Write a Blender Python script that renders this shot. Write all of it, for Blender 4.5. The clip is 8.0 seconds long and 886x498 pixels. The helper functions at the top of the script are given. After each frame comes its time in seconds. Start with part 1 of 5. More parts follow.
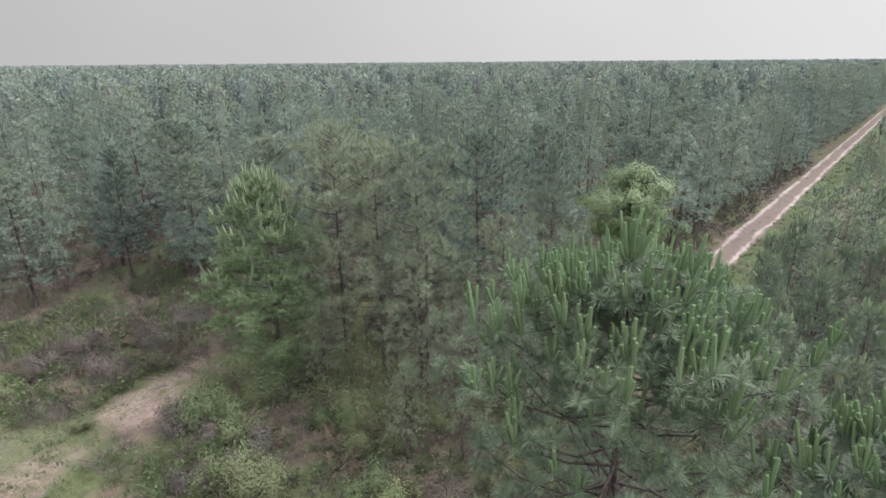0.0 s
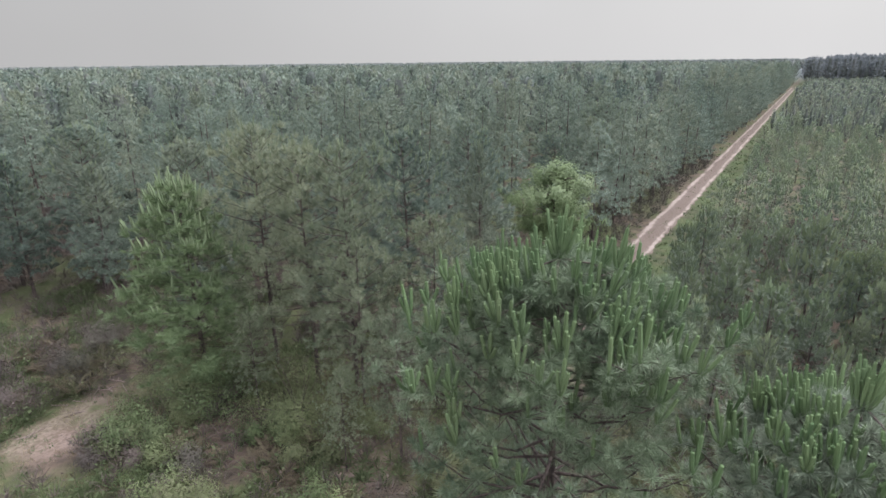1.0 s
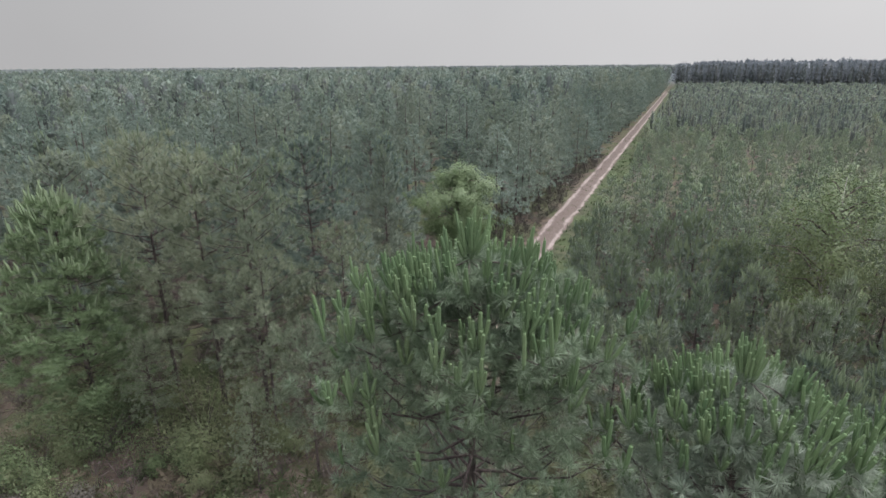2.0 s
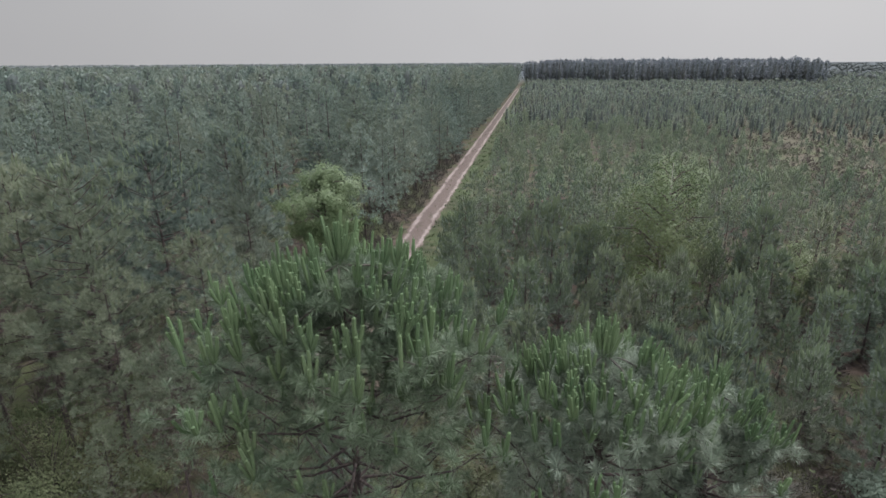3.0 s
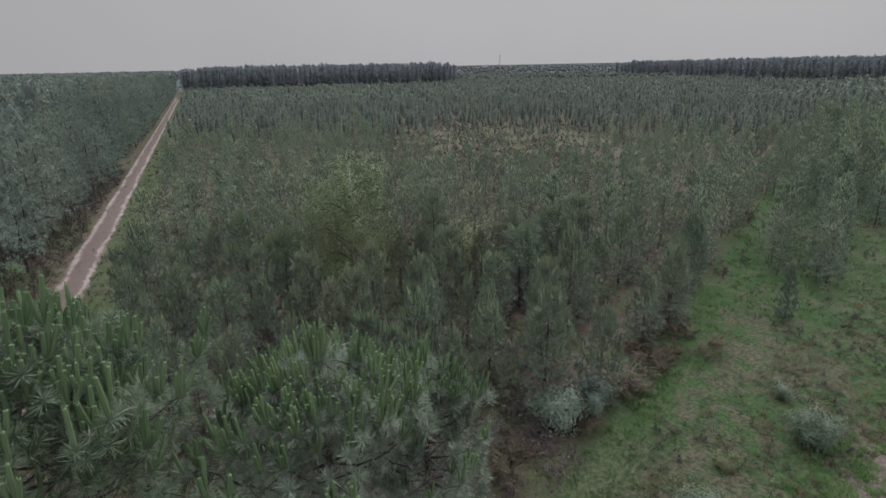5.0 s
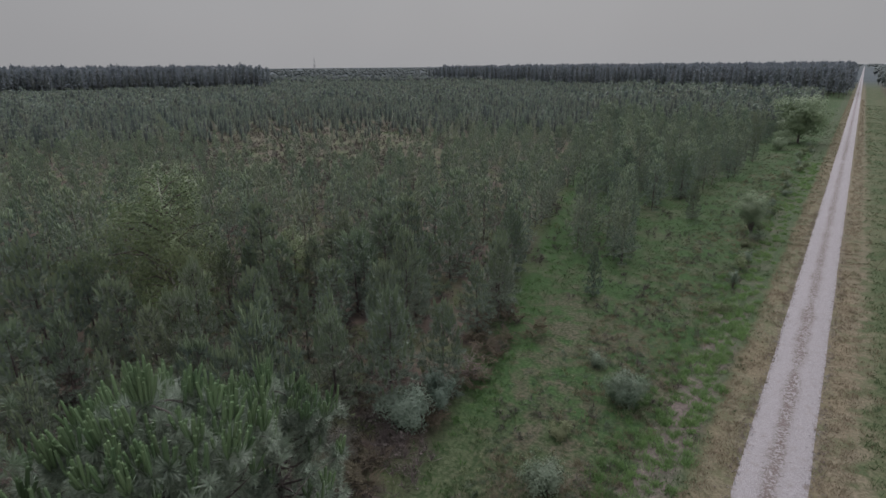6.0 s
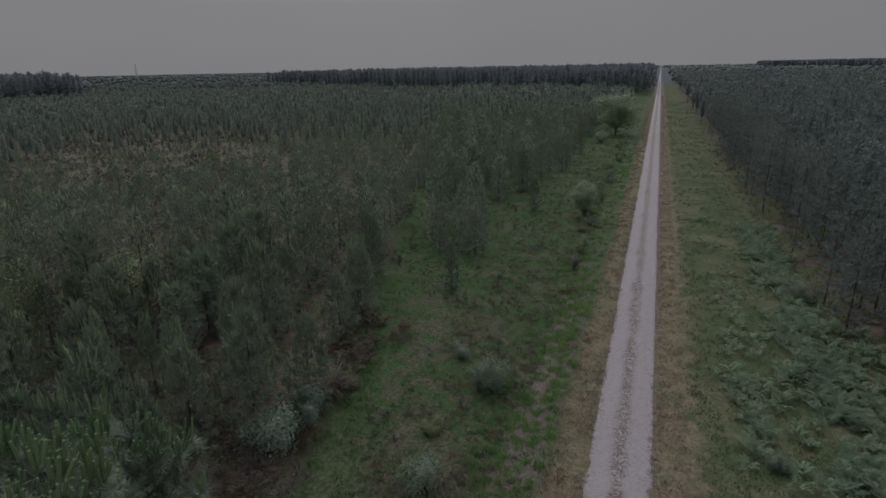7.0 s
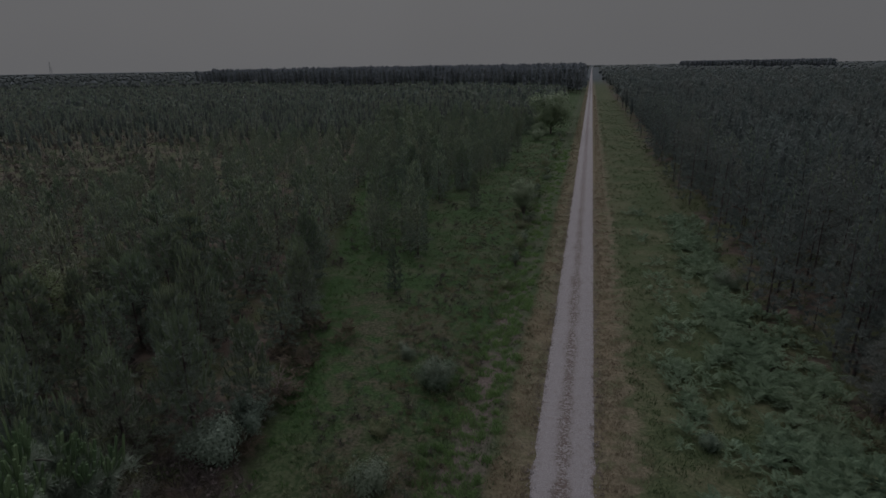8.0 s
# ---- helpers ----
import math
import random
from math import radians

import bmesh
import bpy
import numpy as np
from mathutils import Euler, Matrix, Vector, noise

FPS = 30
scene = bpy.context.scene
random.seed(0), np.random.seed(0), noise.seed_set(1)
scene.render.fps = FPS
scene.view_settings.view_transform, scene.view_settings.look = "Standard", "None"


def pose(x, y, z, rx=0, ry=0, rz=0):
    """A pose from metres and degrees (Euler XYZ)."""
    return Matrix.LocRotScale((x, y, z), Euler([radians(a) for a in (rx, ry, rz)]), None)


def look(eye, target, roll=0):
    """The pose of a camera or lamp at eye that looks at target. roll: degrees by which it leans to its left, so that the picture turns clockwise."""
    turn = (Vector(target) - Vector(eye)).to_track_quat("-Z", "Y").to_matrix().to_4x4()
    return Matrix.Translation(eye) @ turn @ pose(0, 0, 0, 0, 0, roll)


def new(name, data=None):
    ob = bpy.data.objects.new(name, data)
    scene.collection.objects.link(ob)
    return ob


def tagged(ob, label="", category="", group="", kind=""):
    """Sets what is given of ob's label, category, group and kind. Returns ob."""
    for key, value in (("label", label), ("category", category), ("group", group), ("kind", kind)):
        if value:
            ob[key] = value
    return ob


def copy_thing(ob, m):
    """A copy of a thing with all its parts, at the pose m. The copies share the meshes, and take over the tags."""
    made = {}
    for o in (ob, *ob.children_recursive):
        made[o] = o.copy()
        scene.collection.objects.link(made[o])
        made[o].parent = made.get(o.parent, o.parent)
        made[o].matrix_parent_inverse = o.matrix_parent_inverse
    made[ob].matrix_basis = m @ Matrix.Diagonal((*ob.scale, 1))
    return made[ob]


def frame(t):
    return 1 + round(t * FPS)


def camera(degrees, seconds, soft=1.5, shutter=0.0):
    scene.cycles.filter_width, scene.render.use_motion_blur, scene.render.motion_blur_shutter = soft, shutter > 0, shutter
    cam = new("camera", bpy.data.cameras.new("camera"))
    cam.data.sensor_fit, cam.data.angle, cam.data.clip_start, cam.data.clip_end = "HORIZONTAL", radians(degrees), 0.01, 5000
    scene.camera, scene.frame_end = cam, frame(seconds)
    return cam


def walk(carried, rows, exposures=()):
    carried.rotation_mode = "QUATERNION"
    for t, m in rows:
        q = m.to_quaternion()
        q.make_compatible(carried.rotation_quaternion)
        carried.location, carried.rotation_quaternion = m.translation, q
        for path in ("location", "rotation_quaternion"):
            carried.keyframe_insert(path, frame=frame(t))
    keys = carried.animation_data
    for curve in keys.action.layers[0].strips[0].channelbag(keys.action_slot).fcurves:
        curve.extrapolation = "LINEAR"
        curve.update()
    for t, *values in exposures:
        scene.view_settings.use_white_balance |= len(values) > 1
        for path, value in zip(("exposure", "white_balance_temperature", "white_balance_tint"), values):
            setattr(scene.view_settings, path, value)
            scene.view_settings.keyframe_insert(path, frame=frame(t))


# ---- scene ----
cam = camera(76.33, 8.0)
PATH = [
 (0, (0.014, 0.046, 14.973), (-8.4895, -4.1612, 11.8116), -0.477),
 (0.5, (0.009, 0.011, 14.996), (-8.8143, -3.4746, 11.8332), -0.582),
 (1, (0.008, -0.020, 14.999), (-8.9773, -3.0688, 11.8418), -0.667),
 (1.2, (0.009, -0.025, 14.995), (-9.0316, -2.9105, 11.8424), -0.660),
 (2.3, (-0.048, -0.135, 15.009), (-9.5245, -0.8370, 11.8946), -0.382),
 (2.5, (-0.089, -0.125, 15.021), (-9.5807, -0.3309, 11.8813), -0.361),
 (3, (-0.146, -0.081, 15.026), (-9.6031, 0.7352, 11.8796), -0.328),
 (3.5, (-0.153, -0.051, 15.043), (-9.4820, 1.7018, 11.8977), -0.295),
 (4, (-0.145, -0.020, 15.040), (-9.2441, 2.6959, 11.9054), -0.599),
 (4.5, (-0.159, 0.067, 14.995), (-8.7486, 4.1377, 11.8895), -1.004),
 (4.7, (-0.224, 0.129, 14.977), (-8.4557, 4.8768, 11.8619), -1.195),
 (5.8, (-0.512, 0.051, 15.041), (-6.4900, 7.4517, 11.9586), -0.443),
 (6, (-0.523, 0.069, 15.059), (-6.0563, 7.8005, 11.9598), -0.505),
 (6.5, (-0.540, 0.143, 15.017), (-4.8772, 8.6134, 11.9436), -0.910),
 (7, (-0.525, 0.194, 14.990), (-3.8677, 9.1062, 11.9233), -1.097),
 (7.5, (-0.520, 0.219, 14.994), (-3.1934, 9.3476, 11.9072), -1.109),
 (8, (-0.523, 0.236, 14.975), (-2.8894, 9.4461, 11.8798), -0.935),
]

# exposure falls as the shot goes on, and the picture grows a little cooler: seconds, stops, kelvin, tint
EXPOSURES = [
    (0.0, 0.30, 6440, 11.4), (0.5, 0.24, 6430, 11.4), (1.0, 0.16, 6410, 11.6), (2.5, -0.16, 6360, 12.1), (3.0, -0.26, 6340, 12.3),
    (3.5, -0.35, 6330, 12.4), (4.0, -0.47, 6320, 12.5), (4.5, -0.60, 6310, 12.6), (6.0, -1.03, 6290, 12.9), (6.5, -1.40, 6280, 12.9),
    (7.0, -1.76, 6270, 13.0), (7.5, -2.12, 6260, 13.1), (8.0, -2.55, 6250, 13.2),
]
walk(cam, [(t, look(eye, target, roll)) for t, eye, target, roll in PATH], EXPOSURES)

# ---- world and sun: a bright overcast sky, lighter overhead than at the horizon ----
SUN_UP, SUN_ROUND = radians(52), radians(-25)
HORIZON, ZENITH = 0.53, 3.3
world = bpy.data.worlds.new("overcast")
scene.world = world
world.use_nodes = True
wn, wl = world.node_tree.nodes, world.node_tree.links
wn.clear()
w_out = wn.new("ShaderNodeOutputWorld")
w_add = wn.new("ShaderNodeAddShader")
w_sky = wn.new("ShaderNodeTexSky")
w_sky.sky_type, w_sky.sun_disc = "NISHITA", False
w_sky.sun_elevation, w_sky.sun_rotation = SUN_UP, SUN_ROUND
w_sky.air_density, w_sky.dust_density = 1.0, 6.0
w_clear = wn.new("ShaderNodeBackground")
w_clear.inputs["Strength"].default_value = 0.008
w_cloud = wn.new("ShaderNodeBackground")
w_co = wn.new("ShaderNodeTexCoord")
w_sep = wn.new("ShaderNodeSeparateXYZ")
w_map = wn.new("ShaderNodeMapRange")
w_map.inputs["From Min"].default_value, w_map.inputs["From Max"].default_value = 0.10, 0.60
w_map.inputs["To Min"].default_value, w_map.inputs["To Max"].default_value = HORIZON, ZENITH
# the cloud is a little warmer towards the horizon
w_warm, w_hue = wn.new("ShaderNodeMapRange"), wn.new("ShaderNodeMix")
w_warm.inputs["From Min"].default_value, w_warm.inputs["From Max"].default_value = 0.12, 0.55
w_hue.data_type = "RGBA"
w_hue.inputs[6].default_value, w_hue.inputs[7].default_value = (1.002, 0.997, 0.984, 1), (1.006, 0.986, 1.022, 1)
wl.new(w_sep.outputs["Z"], w_warm.inputs["Value"])
wl.new(w_warm.outputs[0], w_hue.inputs[0])
wl.new(w_hue.outputs[2], w_cloud.inputs["Color"])
wl.new(w_co.outputs["Generated"], w_sep.inputs[0])
wl.new(w_sep.outputs["Z"], w_map.inputs["Value"])
# the cloud is brighter towards the hidden sun
w_dot = wn.new("ShaderNodeVectorMath")
w_dot.operation = "DOT_PRODUCT"
w_dot.inputs[1].default_value = (math.sin(SUN_ROUND), math.cos(SUN_ROUND), 0)
w_glow = wn.new("ShaderNodeMath")
w_glow.operation = "MULTIPLY_ADD"
w_glow.inputs[1].default_value, w_glow.inputs[2].default_value = 0.32, 1.0
w_times = wn.new("ShaderNodeMath")
w_times.operation = "MULTIPLY"
wl.new(w_co.outputs["Generated"], w_dot.inputs[0])
wl.new(w_dot.outputs["Value"], w_glow.inputs[0])
wl.new(w_map.outputs[0], w_times.inputs[0])
wl.new(w_glow.outputs[0], w_times.inputs[1])
w_noise = wn.new("ShaderNodeTexNoise")
w_noise.inputs["Scale"].default_value, w_noise.inputs["Detail"].default_value = 2.2, 3.0
w_soft = wn.new("ShaderNodeMath")
w_soft.operation = "MULTIPLY_ADD"
w_soft.inputs[1].default_value, w_soft.inputs[2].default_value = 0.20, 0.90
w_even = wn.new("ShaderNodeMath")
w_even.operation = "MULTIPLY"
wl.new(w_co.outputs["Generated"], w_noise.inputs["Vector"])
wl.new(w_noise.outputs["Fac"], w_soft.inputs[0])
wl.new(w_times.outputs[0], w_even.inputs[0])
wl.new(w_soft.outputs[0], w_even.inputs[1])
wl.new(w_even.outputs[0], w_cloud.inputs["Strength"])
wl.new(w_sky.outputs[0], w_clear.inputs["Color"])
wl.new(w_clear.outputs[0], w_add.inputs[0])
wl.new(w_cloud.outputs[0], w_add.inputs[1])
wl.new(w_add.outputs[0], w_out.inputs["Surface"])

sun = new("sun", bpy.data.lights.new("sun", "SUN"))
sun.data.energy, sun.data.angle, sun.data.color = 2.8, radians(14), (1.0, 0.98, 0.96)
sun_from = Vector((math.sin(SUN_ROUND) * math.cos(SUN_UP), math.cos(SUN_ROUND) * math.cos(SUN_UP), math.sin(SUN_UP)))
sun.matrix_world = look(sun_from * 60, (0, 0, 0))


# ---- materials ----
class Graph:
    """A small writer of node materials."""

    def __init__(self, name):
        self.mat = bpy.data.materials.new(name)
        self.mat.use_nodes = True
        self.tree = self.mat.node_tree
        self.tree.nodes.clear()

    def node(self, kind):
        return self.tree.nodes.new(kind)

    def wire(self, value, socket):
        if isinstance(value, bpy.types.NodeSocket):
            self.tree.links.new(value, socket)
        elif isinstance(value, tuple) and len(value) == 3 and socket.type == "RGBA":
            socket.default_value = (*value, 1)
        else:
            socket.default_value = value

    def math(self, op, a, b=0.0, c=0.0):
        n = self.node("ShaderNodeMath")
        n.operation = op
        for value, socket in zip((a, b, c), n.inputs):
            self.wire(value, socket)
        return n.outputs[0]

    def place(self):
        return self.node("ShaderNodeNewGeometry").outputs["Position"]

    def xyz(self, vector):
        n = self.node("ShaderNodeSeparateXYZ")
        self.wire(vector, n.inputs[0])
        return n.outputs

    def noise(self, vector, scale, detail=3.0, rough=0.55):
        n = self.node("ShaderNodeTexNoise")
        self.wire(vector, n.inputs["Vector"])
        n.inputs["Scale"].default_value, n.inputs["Detail"].default_value, n.inputs["Roughness"].default_value = scale, detail, rough
        return n.outputs["Fac"]

    def ramp(self, value, low, high):
        n = self.node("ShaderNodeMapRange")
        n.interpolation_type = "SMOOTHSTEP"
        self.wire(value, n.inputs["Value"])
        self.wire(low, n.inputs["From Min"])
        self.wire(high, n.inputs["From Max"])
        return n.outputs[0]

    def mix(self, fac, a, b):
        n = self.node("ShaderNodeMix")
        n.data_type = "RGBA"
        self.wire(fac, n.inputs[0])
        self.wire(a, n.inputs[6])
        self.wire(b, n.inputs[7])
        return n.outputs[2]

    def finish(self, colour, rough=0.8, gloss=0.3, bump=None, height=0.02, sheer=0.0):
        out = self.node("ShaderNodeOutputMaterial")
        p = self.node("ShaderNodeBsdfPrincipled")
        self.wire(colour, p.inputs["Base Color"])
        self.wire(rough, p.inputs["Roughness"])
        p.inputs["Specular IOR Level"].default_value = gloss
        if bump is not None:
            b = self.node("ShaderNodeBump")
            b.inputs["Distance"].default_value = height
            self.wire(bump, b.inputs["Height"])
            self.tree.links.new(b.outputs[0], p.inputs["Normal"])
        end = p.outputs[0]
        if sheer:
            t, m = self.node("ShaderNodeBsdfTranslucent"), self.node("ShaderNodeMixShader")
            self.wire(colour, t.inputs["Color"])
            m.inputs[0].default_value = sheer
            self.tree.links.new(end, m.inputs[1])
            self.tree.links.new(t.outputs[0], m.inputs[2])
            end = m.outputs[0]
        self.tree.links.new(end, out.inputs["Surface"])
        return self.mat


def leaf_material(name, dark, light, odd, rough=0.55, gloss=0.35, sheer=0.30, patch=0.35, each=0.12):
    """Foliage: every leaf its own tone, every plant and patch of ground a little different."""
    g = Graph(name)
    own = g.node("ShaderNodeNewGeometry").outputs["Random Per Island"]
    tone = g.node("ShaderNodeAttribute")
    tone.attribute_name = "tone"
    plant = g.math("FRACT", g.math("ADD", g.node("ShaderNodeObjectInfo").outputs["Random"], tone.outputs["Fac"]))
    area = g.math("ADD", g.math("MULTIPLY", g.noise(g.place(), patch, 1.0), 0.55), g.math("MULTIPLY", g.noise(g.place(), patch * 5.0, 1.0), 0.45))
    blend = g.math("ADD", g.math("MULTIPLY", own, each), g.math("MULTIPLY", g.ramp(area, 0.36, 0.64), 0.48))
    blend = g.math("ADD", blend, g.math("MULTIPLY_ADD", plant, 0.64, -0.14))
    colour = g.mix(g.ramp(blend, -0.15, 1.15), dark, light)
    strange = g.math("MULTIPLY", g.ramp(g.noise(g.place(), 0.13, 1.0), 0.5, 0.72), 0.4)
    other = g.math("FRACT", g.math("MULTIPLY", plant, 7.31))
    colour = g.mix(g.math("ADD", strange, g.math("MULTIPLY", other, 0.4)), colour, odd)
    return g.finish(colour, rough, gloss, sheer=sheer)


def bark_material(name, dark, light):
    g = Graph(name)
    stretch = g.node("ShaderNodeMapping")
    g.wire(g.place(), stretch.inputs["Vector"])
    stretch.inputs["Scale"].default_value = (1, 1, 0.25)
    plates = g.noise(stretch.outputs[0], 14.0, 4.0)
    return g.finish(g.mix(g.ramp(plates, 0.35, 0.65), dark, light), 0.9, 0.15, plates, 0.03)


NEEDLE = leaf_material("pine_needles", (0.072, 0.103, 0.092), (0.178, 0.228, 0.194), (0.190, 0.210, 0.154), 0.75, 0.15, 0.2, patch=0.12)
NEEDLE_NEAR = leaf_material("fresh_pine_needles", (0.050, 0.084, 0.054), (0.168, 0.222, 0.146), (0.120, 0.166, 0.102), 0.42, 0.5, patch=1.2, each=0.45)
NEEDLE_YOUNG = leaf_material("young_pine_needles", (0.067, 0.098, 0.080), (0.178, 0.224, 0.176), (0.192, 0.200, 0.146), 0.7, 0.2, 0.18, patch=0.30)
NEEDLE_DARK = leaf_material("slender_pine_needles", (0.080, 0.106, 0.100), (0.140, 0.172, 0.160), (0.154, 0.158, 0.142), 0.75, 0.15)
# mature pines far off: distance haze is mixed into their pale bluish colour
NEEDLE_HAZED = leaf_material("hazed_mature_needles", (0.104, 0.124, 0.142), (0.150, 0.174, 0.190), (0.152, 0.166, 0.180), patch=0.05)
# inner shade of the far crowns, put into a dark base colour
CROWN_SHADE = leaf_material("painted_crown_shade", (0.060, 0.074, 0.072), (0.088, 0.104, 0.100), (0.086, 0.092, 0.084), 0.9, 0.1, 0.0, patch=0.4)
NEEDLE_BRIGHT = leaf_material("bright_pine_needles", (0.060, 0.100, 0.054), (0.160, 0.222, 0.116), (0.136, 0.188, 0.096), patch=0.9)
NEEDLE_EDGE = leaf_material("edge_pine_needles", (0.092, 0.120, 0.086), (0.210, 0.246, 0.174), (0.200, 0.222, 0.142), patch=0.6)
NEEDLE_GLOSSY = leaf_material("glossy_pine_needles", (0.074, 0.108, 0.078), (0.246, 0.294, 0.230), (0.180, 0.232, 0.160), 0.36, 0.6, patch=1.6, each=0.45)
SHOOT_PALE = leaf_material("pale_pine_shoots", (0.096, 0.142, 0.084), (0.158, 0.206, 0.120), (0.148, 0.172, 0.106), 0.6, 0.25, 0.1)
SHOOT = leaf_material("pine_shoots", (0.068, 0.116, 0.058), (0.118, 0.178, 0.086), (0.114, 0.152, 0.084), 0.7, 0.15, 0.1)
OAK = leaf_material("oak_leaves", (0.074, 0.122, 0.058), (0.148, 0.208, 0.096), (0.124, 0.164, 0.086), patch=1.1)
ALDER = leaf_material("alder_leaves", (0.120, 0.172, 0.096), (0.205, 0.268, 0.150), (0.170, 0.205, 0.125), patch=0.9)
BIRCH = leaf_material("birch_leaves", (0.078, 0.116, 0.048), (0.150, 0.190, 0.080), (0.136, 0.150, 0.078), patch=0.9)
WILLOW = leaf_material("willow_leaves", (0.084, 0.124, 0.094), (0.176, 0.226, 0.170), (0.126, 0.168, 0.126), patch=2.0)
BROOM = leaf_material("broom_leaves", (0.064, 0.100, 0.066), (0.134, 0.172, 0.116), (0.120, 0.140, 0.096), patch=1.5)
HEATHER = leaf_material("heather", (0.049, 0.040, 0.041), (0.105, 0.086, 0.082), (0.059, 0.070, 0.050), 0.8, 0.15, 0.1, 0.5)
GREEN_BRUSH = leaf_material("green_brush", (0.058, 0.088, 0.042), (0.146, 0.182, 0.090), (0.144, 0.132, 0.086), 0.7, 0.2, patch=0.6)
GRASS = leaf_material("green_grass", (0.034, 0.064, 0.026), (0.072, 0.116, 0.048), (0.080, 0.088, 0.048), 0.6, 0.3, 0.3, 0.5)
TUSSOCK = leaf_material("bright_tussock_grass", (0.088, 0.158, 0.056), (0.164, 0.254, 0.096), (0.136, 0.200, 0.078), 0.6, 0.3, 0.3, 0.7)
LUSH = leaf_material("lush_grass", (0.036, 0.088, 0.026), (0.076, 0.150, 0.046), (0.078, 0.112, 0.044), 0.6, 0.3, 0.3, 0.6)
DEAD_FERN = leaf_material("dead_bracken_fronds", (0.060, 0.047, 0.036), (0.122, 0.100, 0.074), (0.092, 0.094, 0.054), 0.8, 0.2, 0.2, 0.8)
DRY_GRASS = leaf_material("dry_grass", (0.142, 0.114, 0.080), (0.246, 0.202, 0.148), (0.140, 0.140, 0.084), 0.8, 0.2, 0.2, 0.6)
FERN = leaf_material("bracken_fronds", (0.088, 0.144, 0.090), (0.188, 0.262, 0.168), (0.154, 0.204, 0.124), 0.6, 0.3, 0.3, 0.8)
BARK = bark_material("pine_bark", (0.035, 0.029, 0.029), (0.095, 0.077, 0.072))
DEAD_WOOD = bark_material("dead_twigs", (0.092, 0.072, 0.068), (0.186, 0.152, 0.142))
BIRCH_BARK = bark_material("birch_bark", (0.180, 0.168, 0.156), (0.372, 0.360, 0.342))
METAL = bark_material("galvanised_steel", (0.220, 0.230, 0.240), (0.300, 0.310, 0.320))

# lines of the plan: the gravel road runs along +y; the sandy track leaves to the west
ROAD_LEFT, ROAD_RIGHT = -1.99, 0.66
TRACK_X, TRACK_Y, TRACK_NX, TRACK_NY = -39.0, -1.0, 0.2425, 0.9701


def ground_material():
    g = Graph("heath_ground")
    at = g.place()
    x, y, z = g.xyz(at)
    n1, n2, n3 = g.noise(at, 0.22, 4.0), g.noise(at, 1.1, 4.0), g.noise(at, 6.0, 5.0)
    wob = g.math("MULTIPLY", g.math("SUBTRACT", n2, 0.5), 3.2)
    xw = g.math("ADD", x, wob)
    litter = g.mix(g.ramp(n2, 0.35, 0.65), (0.036, 0.030, 0.026), (0.090, 0.070, 0.056))
    litter = g.mix(g.math("MULTIPLY", g.ramp(n1, 0.42, 0.58), 0.75), litter, g.mix(g.ramp(n3, 0.3, 0.7), (0.034, 0.050, 0.020), (0.066, 0.084, 0.036)))
    green = g.mix(g.ramp(n3, 0.3, 0.7), (0.016, 0.036, 0.012), (0.038, 0.068, 0.025))
    green = g.mix(g.math("MULTIPLY", g.ramp(g.math("ADD", g.math("MULTIPLY", n1, 0.5), g.math("MULTIPLY", n2, 0.5)), 0.48, 0.64), 0.4), green, g.mix(g.ramp(n3, 0.35, 0.65), (0.056, 0.050, 0.034), (0.120, 0.104, 0.082)))
    dry = g.mix(g.ramp(n3, 0.3, 0.7), (0.078, 0.070, 0.046), (0.150, 0.128, 0.092))
    dry = g.mix(g.math("MULTIPLY", g.ramp(n2, 0.45, 0.62), 0.6), dry, (0.062, 0.072, 0.036))
    sand = g.mix(g.ramp(n3, 0.35, 0.65), (0.116, 0.086, 0.076), (0.216, 0.168, 0.150))

    sand = g.mix(g.math("MULTIPLY", g.ramp(n2, 0.52, 0.66), 0.75), sand, (0.078, 0.060, 0.048))

    def band(value, low, high, soft):
        return g.math("MULTIPLY", g.ramp(value, low - soft, low + soft), g.math("SUBTRACT", 1.0, g.ramp(value, high - soft, high + soft)))

    # grassy strip west of the road, widening to the north, and the eastern verge
    edge = g.math("MULTIPLY_ADD", y, 0.32, xw)
    ahead = g.ramp(g.math("ADD", y, wob), 9.0, 14.0)
    west = g.math("MULTIPLY", g.math("MULTIPLY", g.ramp(edge, -8.8, -6.6), g.math("SUBTRACT", 1.0, g.ramp(x, -2.2, -1.6))), ahead)
    east = band(xw, 0.2, 9.5, 0.8)
    colour = g.mix(west, litter, green)
    heathy = g.mix(g.ramp(n3, 0.32, 0.68), (0.024, 0.034, 0.016), (0.078, 0.068, 0.050))
    patches = g.ramp(g.math("ADD", g.math("MULTIPLY", n1, 0.5), g.math("MULTIPLY", n2, 0.5)), 0.42, 0.58)
    nearer = g.math("SUBTRACT", 1.0, g.math("MULTIPLY", g.ramp(y, 26.0, 44.0), 0.7))
    colour = g.mix(g.math("MULTIPLY", g.math("MULTIPLY", g.ramp(edge, -6.0, -4.2), west), g.math("MULTIPLY", patches, nearer)), colour, heathy)
    colour = g.mix(g.math("MULTIPLY", g.math("SUBTRACT", west, g.math("MULTIPLY", west, g.ramp(g.math("MULTIPLY_ADD", wob, 3.0, y), 15.0, 21.0))), 0.5), colour, heathy)
    meadow = g.mix(g.math("MULTIPLY", g.ramp(n1, 0.40, 0.60), 0.45), g.mix(g.ramp(n3, 0.3, 0.7), (0.026, 0.044, 0.018), (0.056, 0.074, 0.034)), dry)
    colour = g.mix(g.math("MULTIPLY", east, 0.9), colour, g.mix(g.ramp(xw, 1.7, 2.8), dry, meadow))
